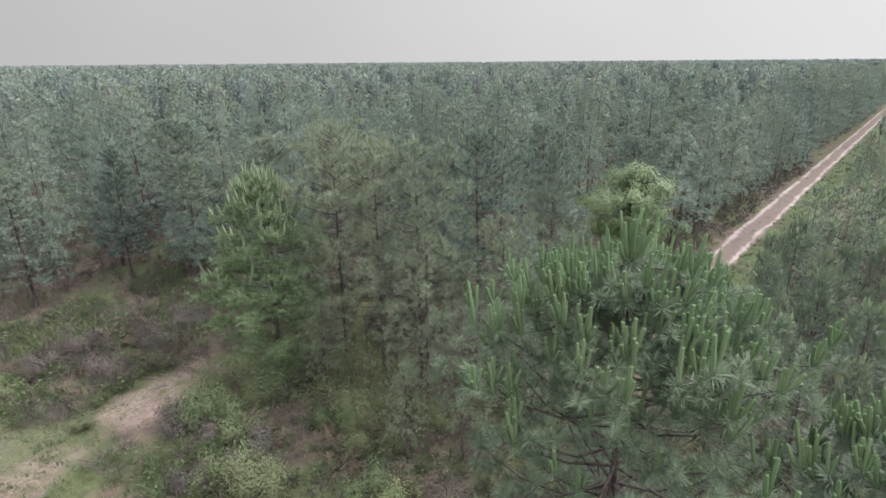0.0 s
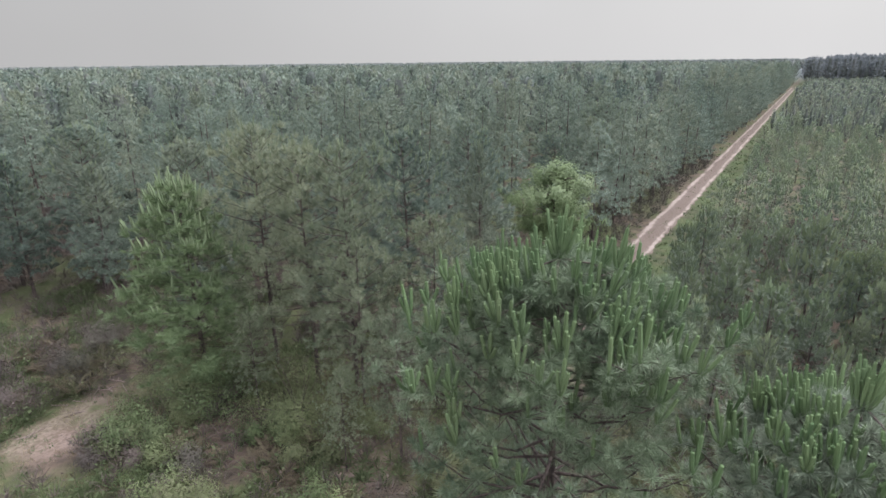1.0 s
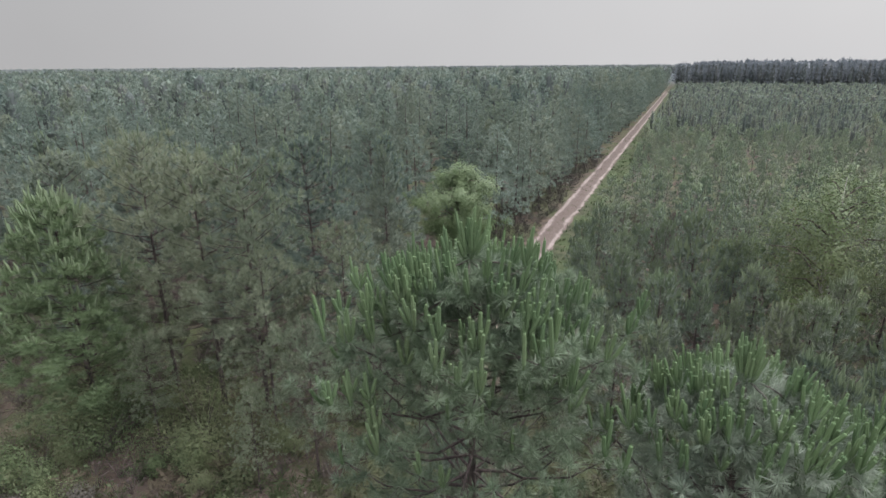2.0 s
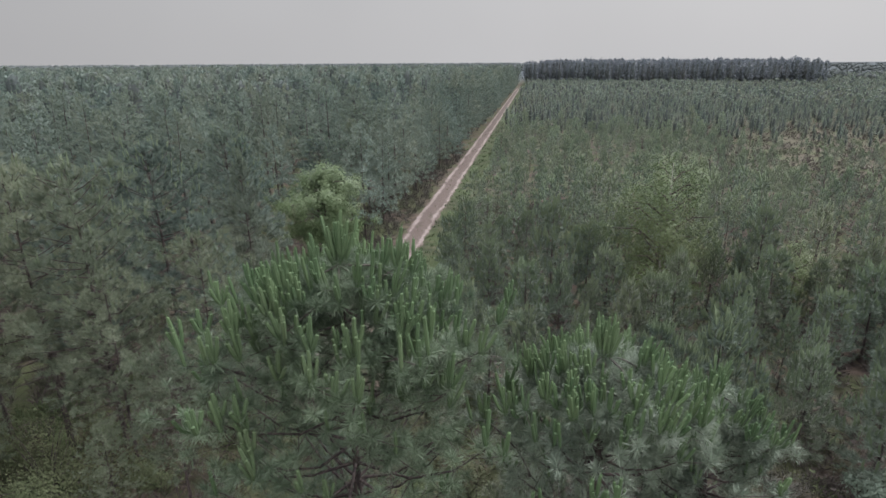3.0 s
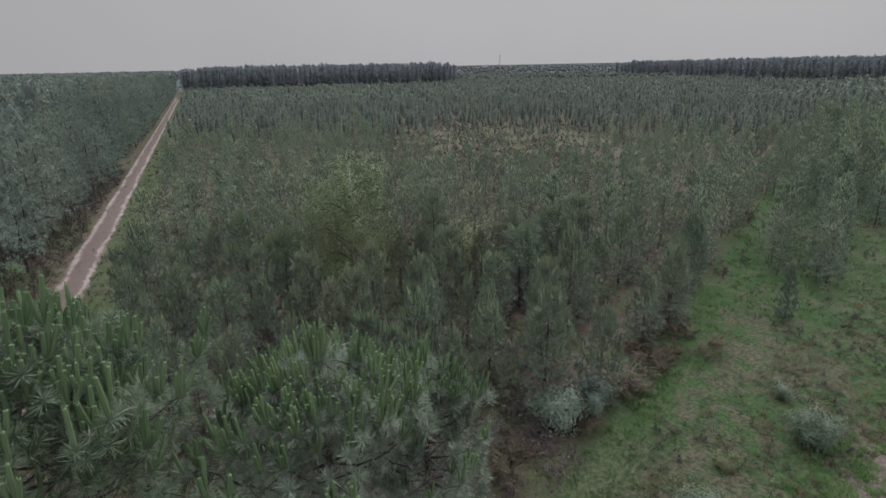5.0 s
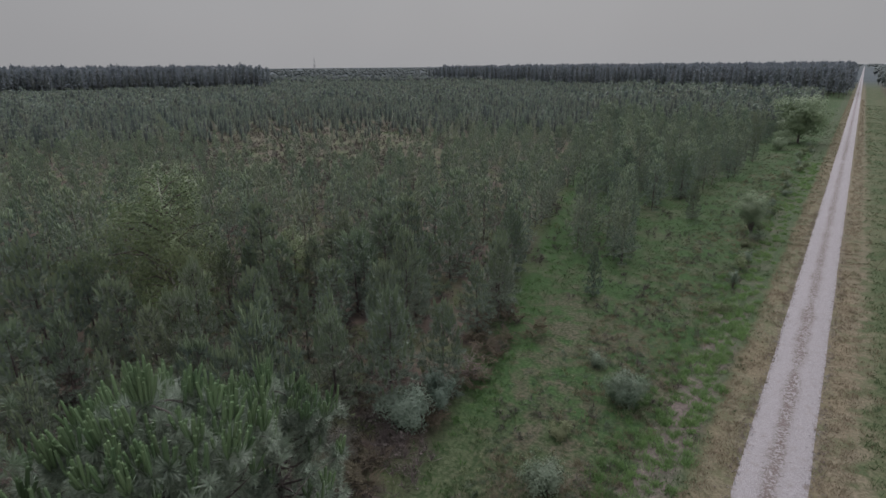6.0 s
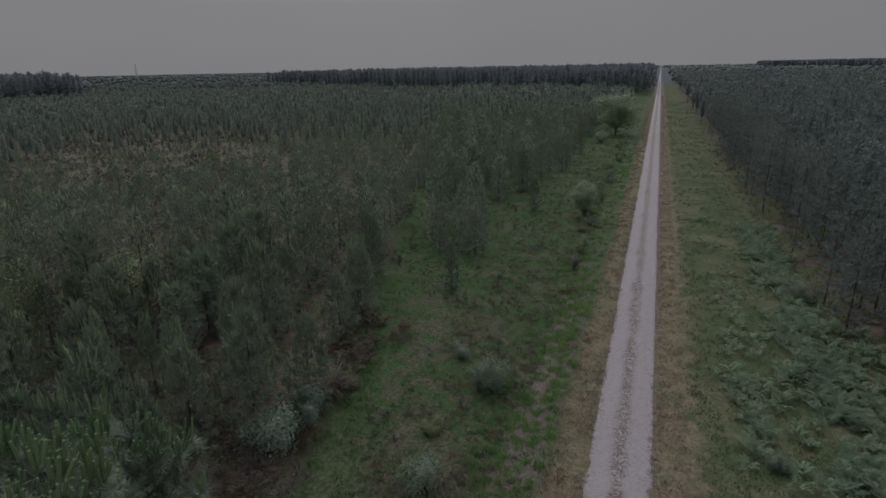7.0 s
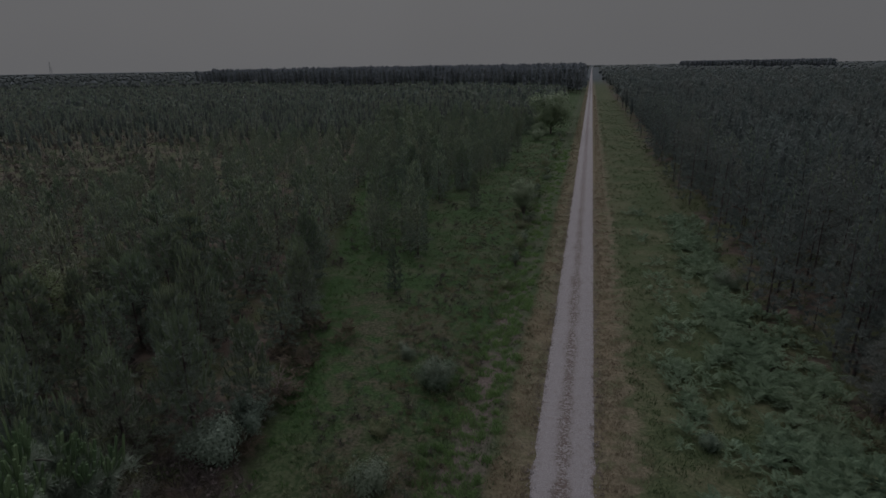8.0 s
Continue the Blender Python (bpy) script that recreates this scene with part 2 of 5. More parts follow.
    # bare pinkish soil between the tussocks of the ditch
    soil = g.mix(g.ramp(n3, 0.3, 0.7), (0.066, 0.053, 0.050), (0.132, 0.108, 0.100))
    inner = g.math("MULTIPLY_ADD", wob, 0.35, x)
    colour = g.mix(g.math("MULTIPLY", g.math("MULTIPLY", band(inner, -5.3, -3.6, 0.35), g.math("MULTIPLY_ADD", g.ramp(n2, 0.40, 0.54), 0.5, 0.5)), g.math("MULTIPLY", nearer, 0.8)), colour, soil)
    colour = g.mix(g.math("MULTIPLY", band(inner, -3.3, 1.55, 0.4), 0.85), colour, g.mix(g.math("MULTIPLY", g.ramp(n1, 0.42, 0.6), 0.5), dry, (0.124, 0.098, 0.064)))
    # the sides of the sandy track
    s = g.math("ADD", g.math("MULTIPLY", g.math("SUBTRACT", x, TRACK_X), TRACK_NX), g.math("MULTIPLY", g.math("SUBTRACT", y, TRACK_Y), TRACK_NY))
    sw = g.math("MULTIPLY_ADD", wob, 0.6, s)
    on = g.ramp(g.math("MULTIPLY", x, -1.0), 24.0, 28.0)
    colour = g.mix(g.math("MULTIPLY", g.math("MULTIPLY", band(sw, 1.0, 4.2, 0.6), on), 0.5), colour, green)
    colour = g.mix(g.math("MULTIPLY", g.math("MULTIPLY", band(sw, -3.4, -1.0, 0.6), on), 0.2), colour, dry)

    def patch(px, py, rx, ry, tone, amount):
        dx = g.math("DIVIDE", g.math("SUBTRACT", x, px), rx)
        dy = g.math("DIVIDE", g.math("SUBTRACT", y, py), ry)
        d = g.math("ADD", g.math("ADD", g.math("MULTIPLY", dx, dx), g.math("MULTIPLY", dy, dy)), g.math("ADD", g.math("MULTIPLY", wob, 0.85), g.math("MULTIPLY", g.math("SUBTRACT", n3, 0.5), 2.4)))
        d = g.math("MULTIPLY_ADD", g.math("SUBTRACT", n1, 0.5), 3.0, d)
        return g.mix(g.math("MULTIPLY", g.math("SUBTRACT", 1.0, g.ramp(d, 0.4, 1.3)), amount), colour, tone)

    colour = patch(-10.0, -25.0, 6.0, 3.2, g.mix(0.5, green, dry), 0.7)
    colour = patch(-14.4, -22.7, 2.5, 2.0, sand, 0.55)
    colour = patch(-8.6, -21.9, 2.4, 1.2, sand, 0.45)
    colour = patch(-16.0, -9.2, 2.4, 1.3, sand, 0.7)
    colour = patch(-33.0, -2.4, 5.0, 1.6, sand, 0.7)
    colour = patch(-90.0, 80.0, 38.0, 30.0, g.mix(g.ramp(n1, 0.40, 0.60), g.mix(g.ramp(n2, 0.35, 0.65), (0.074, 0.070, 0.048), (0.110, 0.102, 0.072)), g.mix(g.ramp(n2, 0.35, 0.65), (0.056, 0.064, 0.038), (0.084, 0.092, 0.054))), 0.5)
    # from 380 to 620 m out the ground blends into a dark bluish grey
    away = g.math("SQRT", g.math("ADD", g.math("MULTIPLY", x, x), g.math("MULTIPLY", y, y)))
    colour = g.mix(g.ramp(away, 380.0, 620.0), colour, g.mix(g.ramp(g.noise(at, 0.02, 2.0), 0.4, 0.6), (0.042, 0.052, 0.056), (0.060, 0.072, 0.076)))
    return g.finish(colour, 0.95, 0.1, g.math("ADD", n2, g.math("MULTIPLY", n3, 0.5)), 0.12)


def gravel_material():
    g = Graph("pale_gravel")
    at = g.place()
    x, y, z = g.xyz(at)
    n1, n2, n3, n4 = g.noise(at, 0.5, 3.0), g.noise(at, 3.5, 5.0), g.noise(at, 28.0, 3.0), g.noise(at, 10.0, 3.0, 0.7)
    stone = g.mix(g.ramp(n3, 0.25, 0.75), (0.160, 0.149, 0.152), (0.270, 0.257, 0.262))
    stone = g.mix(g.math("MULTIPLY", g.ramp(n2, 0.5, 0.75), 0.45), stone, (0.151, 0.127, 0.114))
    middle = g.math("ABSOLUTE", g.math("ADD", x, 0.69))
    middle = g.math("MULTIPLY_ADD", g.math("SUBTRACT", g.math("ADD", g.math("MULTIPLY", n2, 0.6), g.math("MULTIPLY", n1, 0.5)), 0.55), 1.5, middle)
    colour = g.mix(g.math("MULTIPLY", g.math("MULTIPLY", g.math("SUBTRACT", 1.0, g.ramp(middle, 0.10, 0.46)), g.ramp(g.math("ADD", g.math("MULTIPLY", n4, 0.7), g.math("MULTIPLY", n2, 0.3)), 0.42, 0.56)), 0.95), stone, (0.096, 0.076, 0.066))
    colour = g.mix(g.math("MULTIPLY", g.ramp(n4, 0.60, 0.72), 0.5), colour, (0.110, 0.094, 0.086))
    rim = g.math("ABSOLUTE", g.math("ADD", x, 0.665))
    rim = g.math("MULTIPLY_ADD", g.math("SUBTRACT", g.math("ADD", g.math("MULTIPLY", n2, 0.55), g.math("MULTIPLY", n4, 0.45)), 0.5), 1.5, rim)
    colour = g.mix(g.math("MULTIPLY", g.ramp(rim, 1.10, 1.34), 0.85), colour, (0.114, 0.089, 0.070))
    return g.finish(colour, 0.95, 0.15, g.math("ADD", n3, n2), 0.04)


def track_material():
    g = Graph("sandy_track")
    at = g.place()
    x, y, z = g.xyz(at)
    n2, n3 = g.noise(at, 2.2, 4.0), g.noise(at, 14.0, 4.0)
    s = g.math("ADD", g.math("MULTIPLY", g.math("SUBTRACT", x, TRACK_X), TRACK_NX), g.math("MULTIPLY", g.math("SUBTRACT", y, TRACK_Y), TRACK_NY))
    s = g.math("MULTIPLY_ADD", g.math("SUBTRACT", g.noise(at, 0.11, 2.0), 0.5), 0.9, s)
    off = g.math("ABSOLUTE", g.math("SUBTRACT", g.math("ABSOLUTE", s), 0.82))
    off = g.math("MULTIPLY_ADD", g.math("SUBTRACT", g.math("ADD", g.math("MULTIPLY", n2, 0.5), g.math("MULTIPLY", g.noise(at, 0.35, 2.0), 0.5)), 0.5), 1.6, off)
    rut = g.math("SUBTRACT", 1.0, g.ramp(off, -0.05, 0.34))
    pale = g.mix(g.ramp(n3, 0.3, 0.7), (0.178, 0.146, 0.133), (0.279, 0.244, 0.228))
    between = g.mix(g.ramp(n3, 0.3, 0.7), (0.074, 0.060, 0.052), (0.128, 0.104, 0.092))
    return g.finish(g.mix(rut, between, pale), 0.95, 0.1, g.math("ADD", n3, n2), 0.05)


GROUND, GRAVEL, SAND = ground_material(), gravel_material(), track_material()


# ---- mesh helpers ----
def mesh_of(name, verts, tris, mats, slots=None, smooth=False):
    """A mesh from arrays of places and triangles; slots gives each triangle's material."""
    verts, tris = np.asarray(verts, np.float32).reshape(-1, 3), np.asarray(tris, np.int32).reshape(-1, 3)
    me = bpy.data.meshes.new(name)
    me.vertices.add(len(verts))
    me.vertices.foreach_set("co", verts.ravel())
    me.loops.add(tris.size)
    me.loops.foreach_set("vertex_index", tris.ravel())
    me.polygons.add(len(tris))
    me.polygons.foreach_set("loop_start", np.arange(0, tris.size, 3, dtype=np.int32))
    for m in mats:
        me.materials.append(m)
    if slots is not None:
        me.polygons.foreach_set("material_index", np.asarray(slots, np.int32))
    me.polygons.foreach_set("use_smooth", np.full(len(tris), smooth))
    me.update(calc_edges=True)
    return me


class Heap:
    """Gathers pieces of geometry for one mesh."""

    def __init__(self):
        self.v, self.t, self.m, self.n = [], [], [], 0

    def add(self, verts, tris, slot=0):
        verts, tris = np.asarray(verts, float).reshape(-1, 3), np.asarray(tris, int).reshape(-1, 3)
        self.v.append(verts)
        self.t.append(tris + self.n)
        self.m.append(np.full(len(tris), slot))
        self.n += len(verts)

    def mesh(self, name, mats, smooth=False):
        if not self.v:
            return mesh_of(name, np.zeros((0, 3)), np.zeros((0, 3)), mats)
        return mesh_of(name, np.concatenate(self.v), np.concatenate(self.t), mats, np.concatenate(self.m), smooth)

    def arrays(self):
        return np.concatenate(self.v), np.concatenate(self.t), np.concatenate(self.m)


def unit(a):
    return a / (np.linalg.norm(a, axis=-1, keepdims=True) + 1e-9)


def blades(heap, rng, centres, axes, count, length, width, spread, slot=0, facing=None):
    """Thin pointed leaves that fan out from each centre round its axis; facing turns their flat side to the light."""
    centres, axes = np.repeat(centres, count, 0), np.repeat(unit(np.asarray(axes, float)), count, 0)
    n = len(centres)
    aside = unit(np.cross(axes, rng.normal(size=(n, 3))))
    angle = np.abs(rng.normal(0.55, 0.35, n)) * spread
    way = axes * np.cos(angle)[:, None] + aside * np.sin(angle)[:, None]
    size = length * rng.uniform(0.65, 1.15, n)
    turned = rng.normal(size=(n, 3))
    if facing is not None:
        turned = np.repeat(unit(np.asarray(facing, float)), count, 0) + turned * 0.28
    flat = unit(np.cross(way, turned))
    half = flat * (width * rng.uniform(0.7, 1.2, n) / 2)[:, None]
    verts = np.stack([centres - half * 0.6, centres + way * (size * 0.4)[:, None] + half, centres + way * size[:, None]], 1)
    tris = np.arange(3 * n).reshape(-1, 3)
    heap.add(verts.reshape(-1, 3), tris, slot)


def leaves(heap, rng, centres, count, reach, size, slot=0, facing=None):
    """Small flat leaves strewn round each centre."""
    mids = np.asarray(centres, float)
    centres = np.repeat(mids, count, 0)
    n = len(centres)
    off = rng.normal(0, reach, (n, 3))
    centres = centres + off
    a, b = unit(rng.normal(size=(n, 3))), unit(rng.normal(size=(n, 3)))
    if facing is None:
        a[:, 2] *= 0.5
    else:
        out = unit(np.repeat(unit(np.asarray(facing, float)), count, 0) + 0.7 * unit(off) + rng.normal(0, 0.25, (n, 3)))
        a = unit(np.cross(out, a))
        b = np.cross(out, a)
    s = (size * rng.uniform(0.6, 1.3, n))[:, None]
    verts = np.stack([centres - a * s * 0.6, centres + b * s * 0.38, centres + a * s * 0.6, centres - b * s * 0.38], 1)
    start = np.arange(n)[:, None] * 4
    heap.add(verts.reshape(-1, 3), np.concatenate([start + [0, 1, 2], start + [0, 2, 3]], 0), slot)


def tube(heap, path, radii, sides=6, slot=0):
    """A tapered limb along a path."""
    path, radii = np.asarray(path, float), np.asarray(radii, float)
    way = unit(np.gradient(path, axis=0))
    ref = np.where(np.abs(way[:, 2:3]) > 0.9, [[1.0, 0, 0]], [[0, 0, 1.0]])
    a = unit(np.cross(way, ref))
    b = np.cross(way, a)
    turn = np.arange(sides) * 2 * math.pi / sides
    ring = path[:, None] + radii[:, None, None] * (a[:, None] * np.cos(turn)[None, :, None] + b[:, None] * np.sin(turn)[None, :, None])
    rows, tris = len(path), []
    for i in range(rows - 1):
        for k in range(sides):
            p, q = i * sides + k, i * sides + (k + 1) % sides
            tris += [(p, q, q + sides), (p, q + sides, p + sides)]
    for k in range(1, sides - 1):
        tris.append(((rows - 1) * sides, (rows - 1) * sides + k, (rows - 1) * sides + k + 1))
    heap.add(ring.reshape(-1, 3), tris, slot)


def part(name, mesh, parent, label=""):
    ob = new(name, mesh)
    ob.parent = parent
    return tagged(ob, label) if label else ob


def thing(name, label, category, group=""):
    return tagged(new(name), label, category, group)


# ---- pines ----
def crown_width(u, shape):
    """How far limbs reach at the part u of the crown's height, 0 at its foot and 1 at the tip."""
    if shape == "cone":
        return (1 - u) ** 0.88 * min(1.0, 0.62 + 1.9 * u) + 0.04
    if shape == "bell":
        return max(0.02, 1 - u) ** 0.60 * min(1.0, 0.60 + 1.3 * u)
    if shape == "dome":
        return max(0.02, 1 - u) ** 0.42 * min(1.0, 0.55 + 1.3 * u)
    return max(0.0, math.sin(math.pi * min(1.0, 0.26 + 0.74 * u)) ** 0.8) * (0.75 + 0.25 * (1 - u)) + 0.08


def pine(seed, height, foot, reach, shape, whorl, limbs, tufts, count, length, width, shoot, shoot_share, thick, sides=6, dead=0, fan=1.5):
    """Heaps for trunk, limbs, needles and shoots of one pine with its foot at the origin."""
    rng = np.random.default_rng(seed)
    wood, limb, green, candle = Heap(), Heap(), Heap(), Heap()
    lean = rng.normal(0, 0.014 * height, 2)

    def stem(z):
        f = z / height
        return np.array([lean[0] * f * f + 0.05 * math.sin(3 * f + seed), lean[1] * f * f, z])

    zs = np.linspace(0, height - 0.25, 7)
    tube(wood, [stem(z) for z in zs], [thick * (1 - 0.93 * z / height) * (1.25 if z == 0 else 1) for z in zs], sides)
    centres, axes = [], []
    z = foot
    while z < height - 0.3:
        u = (z - foot) / (height - foot)
        k = max(3, int(rng.normal(limbs, 0.8)))
        first = rng.uniform(0, 6.28)
        for i in range(k):
            turn = first + i * 6.28 / k + rng.normal(0, 0.25)
            out = reach * crown_width(u, shape) * rng.uniform(0.65, 1.15)
            rise = min(out * (0.10 + 0.75 * u) + rng.normal(0, 0.08) * out, height - 0.15 - 0.22 * out - z)
            bend = rng.normal(0, 0.18)
            base = stem(z + rng.normal(0, whorl * 0.2))
            pts = []
            for f in (0.0, 0.35, 0.7, 1.0):
                a = turn + bend * f
                pts.append(base + [math.cos(a) * out * f, math.sin(a) * out * f, rise * f * (0.55 + 0.45 * f) - 0.05 * out * f * (1 - u)])
            pts = np.array(pts)
            tube(limb, pts, [thick * (0.30 - 0.17 * u), thick * 0.20 * (1 - 0.5 * u), thick * 0.12, thick * 0.05], 4)
            m = max(2, int(tufts * (out / reach) * rng.uniform(0.8, 1.2)))
            f = 1 - rng.uniform(0, 1, m) ** 1.9 * (0.70 - 0.20 * u)
            f[0] = 1.0
            along = np.stack([np.interp(f, (0, 0.35, 0.7, 1.0), pts[:, c]) for c in range(3)], 1)
            aside = rng.normal(0, 1, (m, 3)) * [1, 1, 0.5] * (out * 0.16 * (1.25 - 0.6 * f))[:, None]
            aside[0] *= 0.2
            here = along + aside
            away = unit(here - stem(z)) * [0.8, 0.8, 0.3] + [0, 0, 0.75] + rng.normal(0, 0.22, (m, 3))
            centres.append(here)
            axes.append(away)
        z += whorl * rng.uniform(0.8, 1.2)
    # sprays close to the upper stem
    m = int(limbs * tufts * 0.30)
    zz = height - 0.15 - (height - foot) * 0.62 * rng.uniform(0, 1, m) ** 1.3
    turn, off = rng.uniform(0, 6.28, m), rng.uniform(0.04, 0.30, m) * (1 + (height - zz) * 0.12)
    up = np.array([stem(q) for q in zz])
    ring = np.stack([np.cos(turn), np.sin(turn), np.zeros(m)], 1)
    centres.append(up + ring * off[:, None])
    axes.append(ring * 0.7 + [0, 0, 0.8])
    # sprays that fill the crown between the limbs
    m = int(limbs * tufts * 1.1)
    uu = rng.uniform(0.0, 0.9, m)
    turn = rng.uniform(0, 6.28, m)
    away = reach * np.array([crown_width(q, shape) for q in uu]) * np.sqrt(rng.uniform(0.25, 0.85, m))
    ring = np.stack([np.cos(turn), np.sin(turn), np.zeros(m)], 1)
    fill = np.array([stem(foot + q * (height - foot)) for q in uu]) + ring * away[:, None] + [0, 0, 0.25] * (away * (0.1 + 0.75 * uu))[:, None]
    fill[:, 2] = np.minimum(fill[:, 2], height - 0.3)
    centres.append(fill)
    axes.append(ring * 0.6 + [0, 0, 0.8])
    top = stem(height - 0.2)
    centres.append(np.array([top, top - [0.05, 0, 0.3], top + [0.08, 0.05, -0.15]]))
    axes.append(np.array([[0, 0, 1.0]] * 3))
    centres, axes = np.concatenate(centres), np.concatenate(axes)
    # needles turn outwards and up from the crown's axis
    flat_out = np.hypot(centres[:, 0], centres[:, 1])
    hub = np.array([stem(q) for q in np.clip(centres[:, 2] - 0.35 * flat_out - 0.25, 0, height)])
    outward = unit(centres - hub)
    blades(green, rng, centres, axes, count, length, width, fan, 0, outward)
    # upright shoots on the outer and upper tufts
    rank = (centres[:, 2] - foot) / (height - foot) + 0.25 * np.hypot(centres[:, 0], centres[:, 1]) / reach + rng.normal(0, 0.22, len(centres))
    pick = rank > np.quantile(rank, 1 - shoot_share)
    for c, a in zip(centres[pick], axes[pick]):
        a = unit(a * [0.30, 0.30, 1.0] + [0, 0, 0.5] + rng.normal(0, 0.10, 3))
        size = shoot * rng.uniform(0.45, 1.1)
        bowed = c + a * size * 0.5 + rng.normal(0, 0.03, 3) * size
        if sides > 6:
            tube(candle, [c, bowed, c + a * size * 0.9, c + a * size], [shoot * 0.042, shoot * 0.066, shoot * 0.058, shoot * 0.022], 6)
            mids = c + a * size * np.linspace(0.08, 0.95, 9)[:, None]
            blades(candle, rng, mids, np.tile(a, (9, 1)), 7, shoot * 0.17, 0.012, 0.9)
        else:
            tube(candle, [c, bowed, c + a * size], [shoot * 0.045, shoot * 0.066, shoot * 0.03], 3)
    if dead:
        for i in range(dead):
            zz, turn, out = rng.uniform(0.12, 1) * foot, rng.uniform(0, 6.28), rng.uniform(0.4, 1.0) * reach * 0.7
            b = stem(zz)
            tube(limb, [b, b + [math.cos(turn) * out * 0.6, math.sin(turn) * out * 0.6, 0.12], b + [math.cos(turn + 0.15) * out, math.sin(turn + 0.15) * out, -0.05]], [thick * 0.16, thick * 0.1, thick * 0.03], 3, 1)
    return wood, limb, green, candle


def stuff(ob):
    ob["kind"] = "stuff"
    return ob


def pine_thing(name, label, heaps, needle, group):
    wood, limb, green, candle = heaps
    top = thing(name, label, "tree", group)
    part("trunk", wood.mesh("trunk", [BARK], True), top)
    stuff(part("branchwork", limb.mesh("branchwork", [BARK, DEAD_WOOD], True), top))
    stuff(part("foliage", green.mesh("foliage", [needle]), top))
    stuff(part("new_growth", candle.mesh("new_growth", [SHOOT_PALE]), top, "pale green upright new shoots"))
    return top


def shade_core(h, r, height, foot, reach, shape, rings, sides, scale):
    """A closed lumpy core whose dark colour stands in for the shade inside a crown."""
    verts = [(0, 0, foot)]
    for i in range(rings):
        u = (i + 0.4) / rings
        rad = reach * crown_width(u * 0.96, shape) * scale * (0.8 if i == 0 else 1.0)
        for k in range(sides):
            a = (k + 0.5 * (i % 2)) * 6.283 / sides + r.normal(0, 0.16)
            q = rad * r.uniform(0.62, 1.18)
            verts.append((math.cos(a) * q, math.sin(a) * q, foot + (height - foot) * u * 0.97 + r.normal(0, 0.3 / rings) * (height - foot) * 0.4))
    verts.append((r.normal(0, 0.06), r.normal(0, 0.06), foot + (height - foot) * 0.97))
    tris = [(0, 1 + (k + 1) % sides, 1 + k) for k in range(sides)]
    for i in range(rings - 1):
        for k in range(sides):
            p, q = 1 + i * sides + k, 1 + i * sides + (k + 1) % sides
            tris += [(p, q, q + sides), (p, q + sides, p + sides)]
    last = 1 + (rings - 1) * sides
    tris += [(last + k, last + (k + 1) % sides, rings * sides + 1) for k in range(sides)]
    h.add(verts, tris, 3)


def lump_pine(seed, height, foot, reach, shape, rings, sides, tufts, size, wide, core=0.8, leader=0.9):
    """A simple pine for far off: broad sprays round a core painted dark as shade."""
    r = np.random.default_rng(seed)
    h = Heap()
    shade_core(h, r, height, foot, reach, shape, rings, sides, core)
    u = r.uniform(0, 1, tufts) ** 0.85 * 0.97
    a = r.uniform(0, 6.283, tufts)
    ring = np.stack([np.cos(a), np.sin(a), np.zeros(tufts)], 1)
    q = reach * np.array([crown_width(w, shape) for w in u]) * r.uniform(core * 0.75, 1.0, tufts)
    c = ring * q[:, None] + np.array([0, 0, 1.0]) * (foot + (height - foot) * u - size * 0.3)[:, None]
    out = ring * 0.75 + np.array([0, 0, 1.0]) * (0.35 + 0.65 * u)[:, None]
    blades(h, r, c, out * [0.6, 0.6, 1.0], 1, size, wide, 1.15, 0, out)
    blades(h, r, np.array([[0, 0, height - leader * 0.5]]), np.array([[0, 0, 1.0]]), 3, leader, wide * 0.55, 0.25)
    tube(h, [(0, 0, 0), (0, 0, foot + 0.3 * (height - foot))], [0.12, 0.08], 3, 1)
    return h.arrays()


def standing(x, y, scale=1.0, turn=0.0, wide=1.0):
    return Matrix.Translation((x, y, ground_height(x, y) - 0.03)) @ Matrix.Rotation(turn, 4, "Z") @ Matrix.Diagonal((scale * wide, scale * wide, scale, 1))


def ground_height(x, y):
    """Gentle humps away from the road and the track."""
    s = (x - TRACK_X) * TRACK_NX + (y - TRACK_Y) * TRACK_NY
    calm = min(1.0, max(0.0, (abs(x + 0.67) - 2.4) / 3.0))
    if x < -4:
        calm = min(calm, min(1.0, max(0.0, (abs(s) - 1.6) / 2.5)))
    ditch = -0.35 * math.exp(-((x + 4.6) / 0.9) ** 2) if -9 < x < 0 else 0.0
    return calm * 0.22 * noise.noise((x * 0.13, y * 0.13, 3.0)) + calm * 0.10 * noise.noise((x * 0.5, y * 0.5, 7.0)) + ditch * calm


# ---- ground, road and track ----
def spread(low, high, step, far):
    """Even steps in the middle, growing towards both ends."""
    out = list(np.arange(low, high + step, step))
    d, v = step, out[-1]
    while v < far:
        d *= 1.22
        v += d
        out.append(v)
    d, v = step, out[0]
    while v > -far:
        d *= 1.22
        v -= d
        out.insert(0, v)
    return np.array(out)


def build_ground():
    xs, ys = spread(-66, 20, 0.7, 4000), spread(-40, 75, 0.7, 4000)
    gx, gy = np.meshgrid(xs, ys)
    near = (np.abs(gx + 40) < 160) & (np.abs(gy - 20) < 160)
    gz = np.zeros_like(gx)
    for i, j in zip(*np.nonzero(near)):
        gz[i, j] = ground_height(gx[i, j], gy[i, j])
    w, h = len(xs), len(ys)
    i = (np.arange(h - 1)[:, None] * w + np.arange(w - 1)[None]).ravel()
    tris = np.concatenate([np.stack([i, i + 1, i + 1 + w], 1), np.stack([i, i + 1 + w, i + w], 1)])
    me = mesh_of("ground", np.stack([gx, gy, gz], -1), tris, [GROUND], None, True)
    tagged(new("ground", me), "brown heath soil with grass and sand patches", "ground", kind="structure")


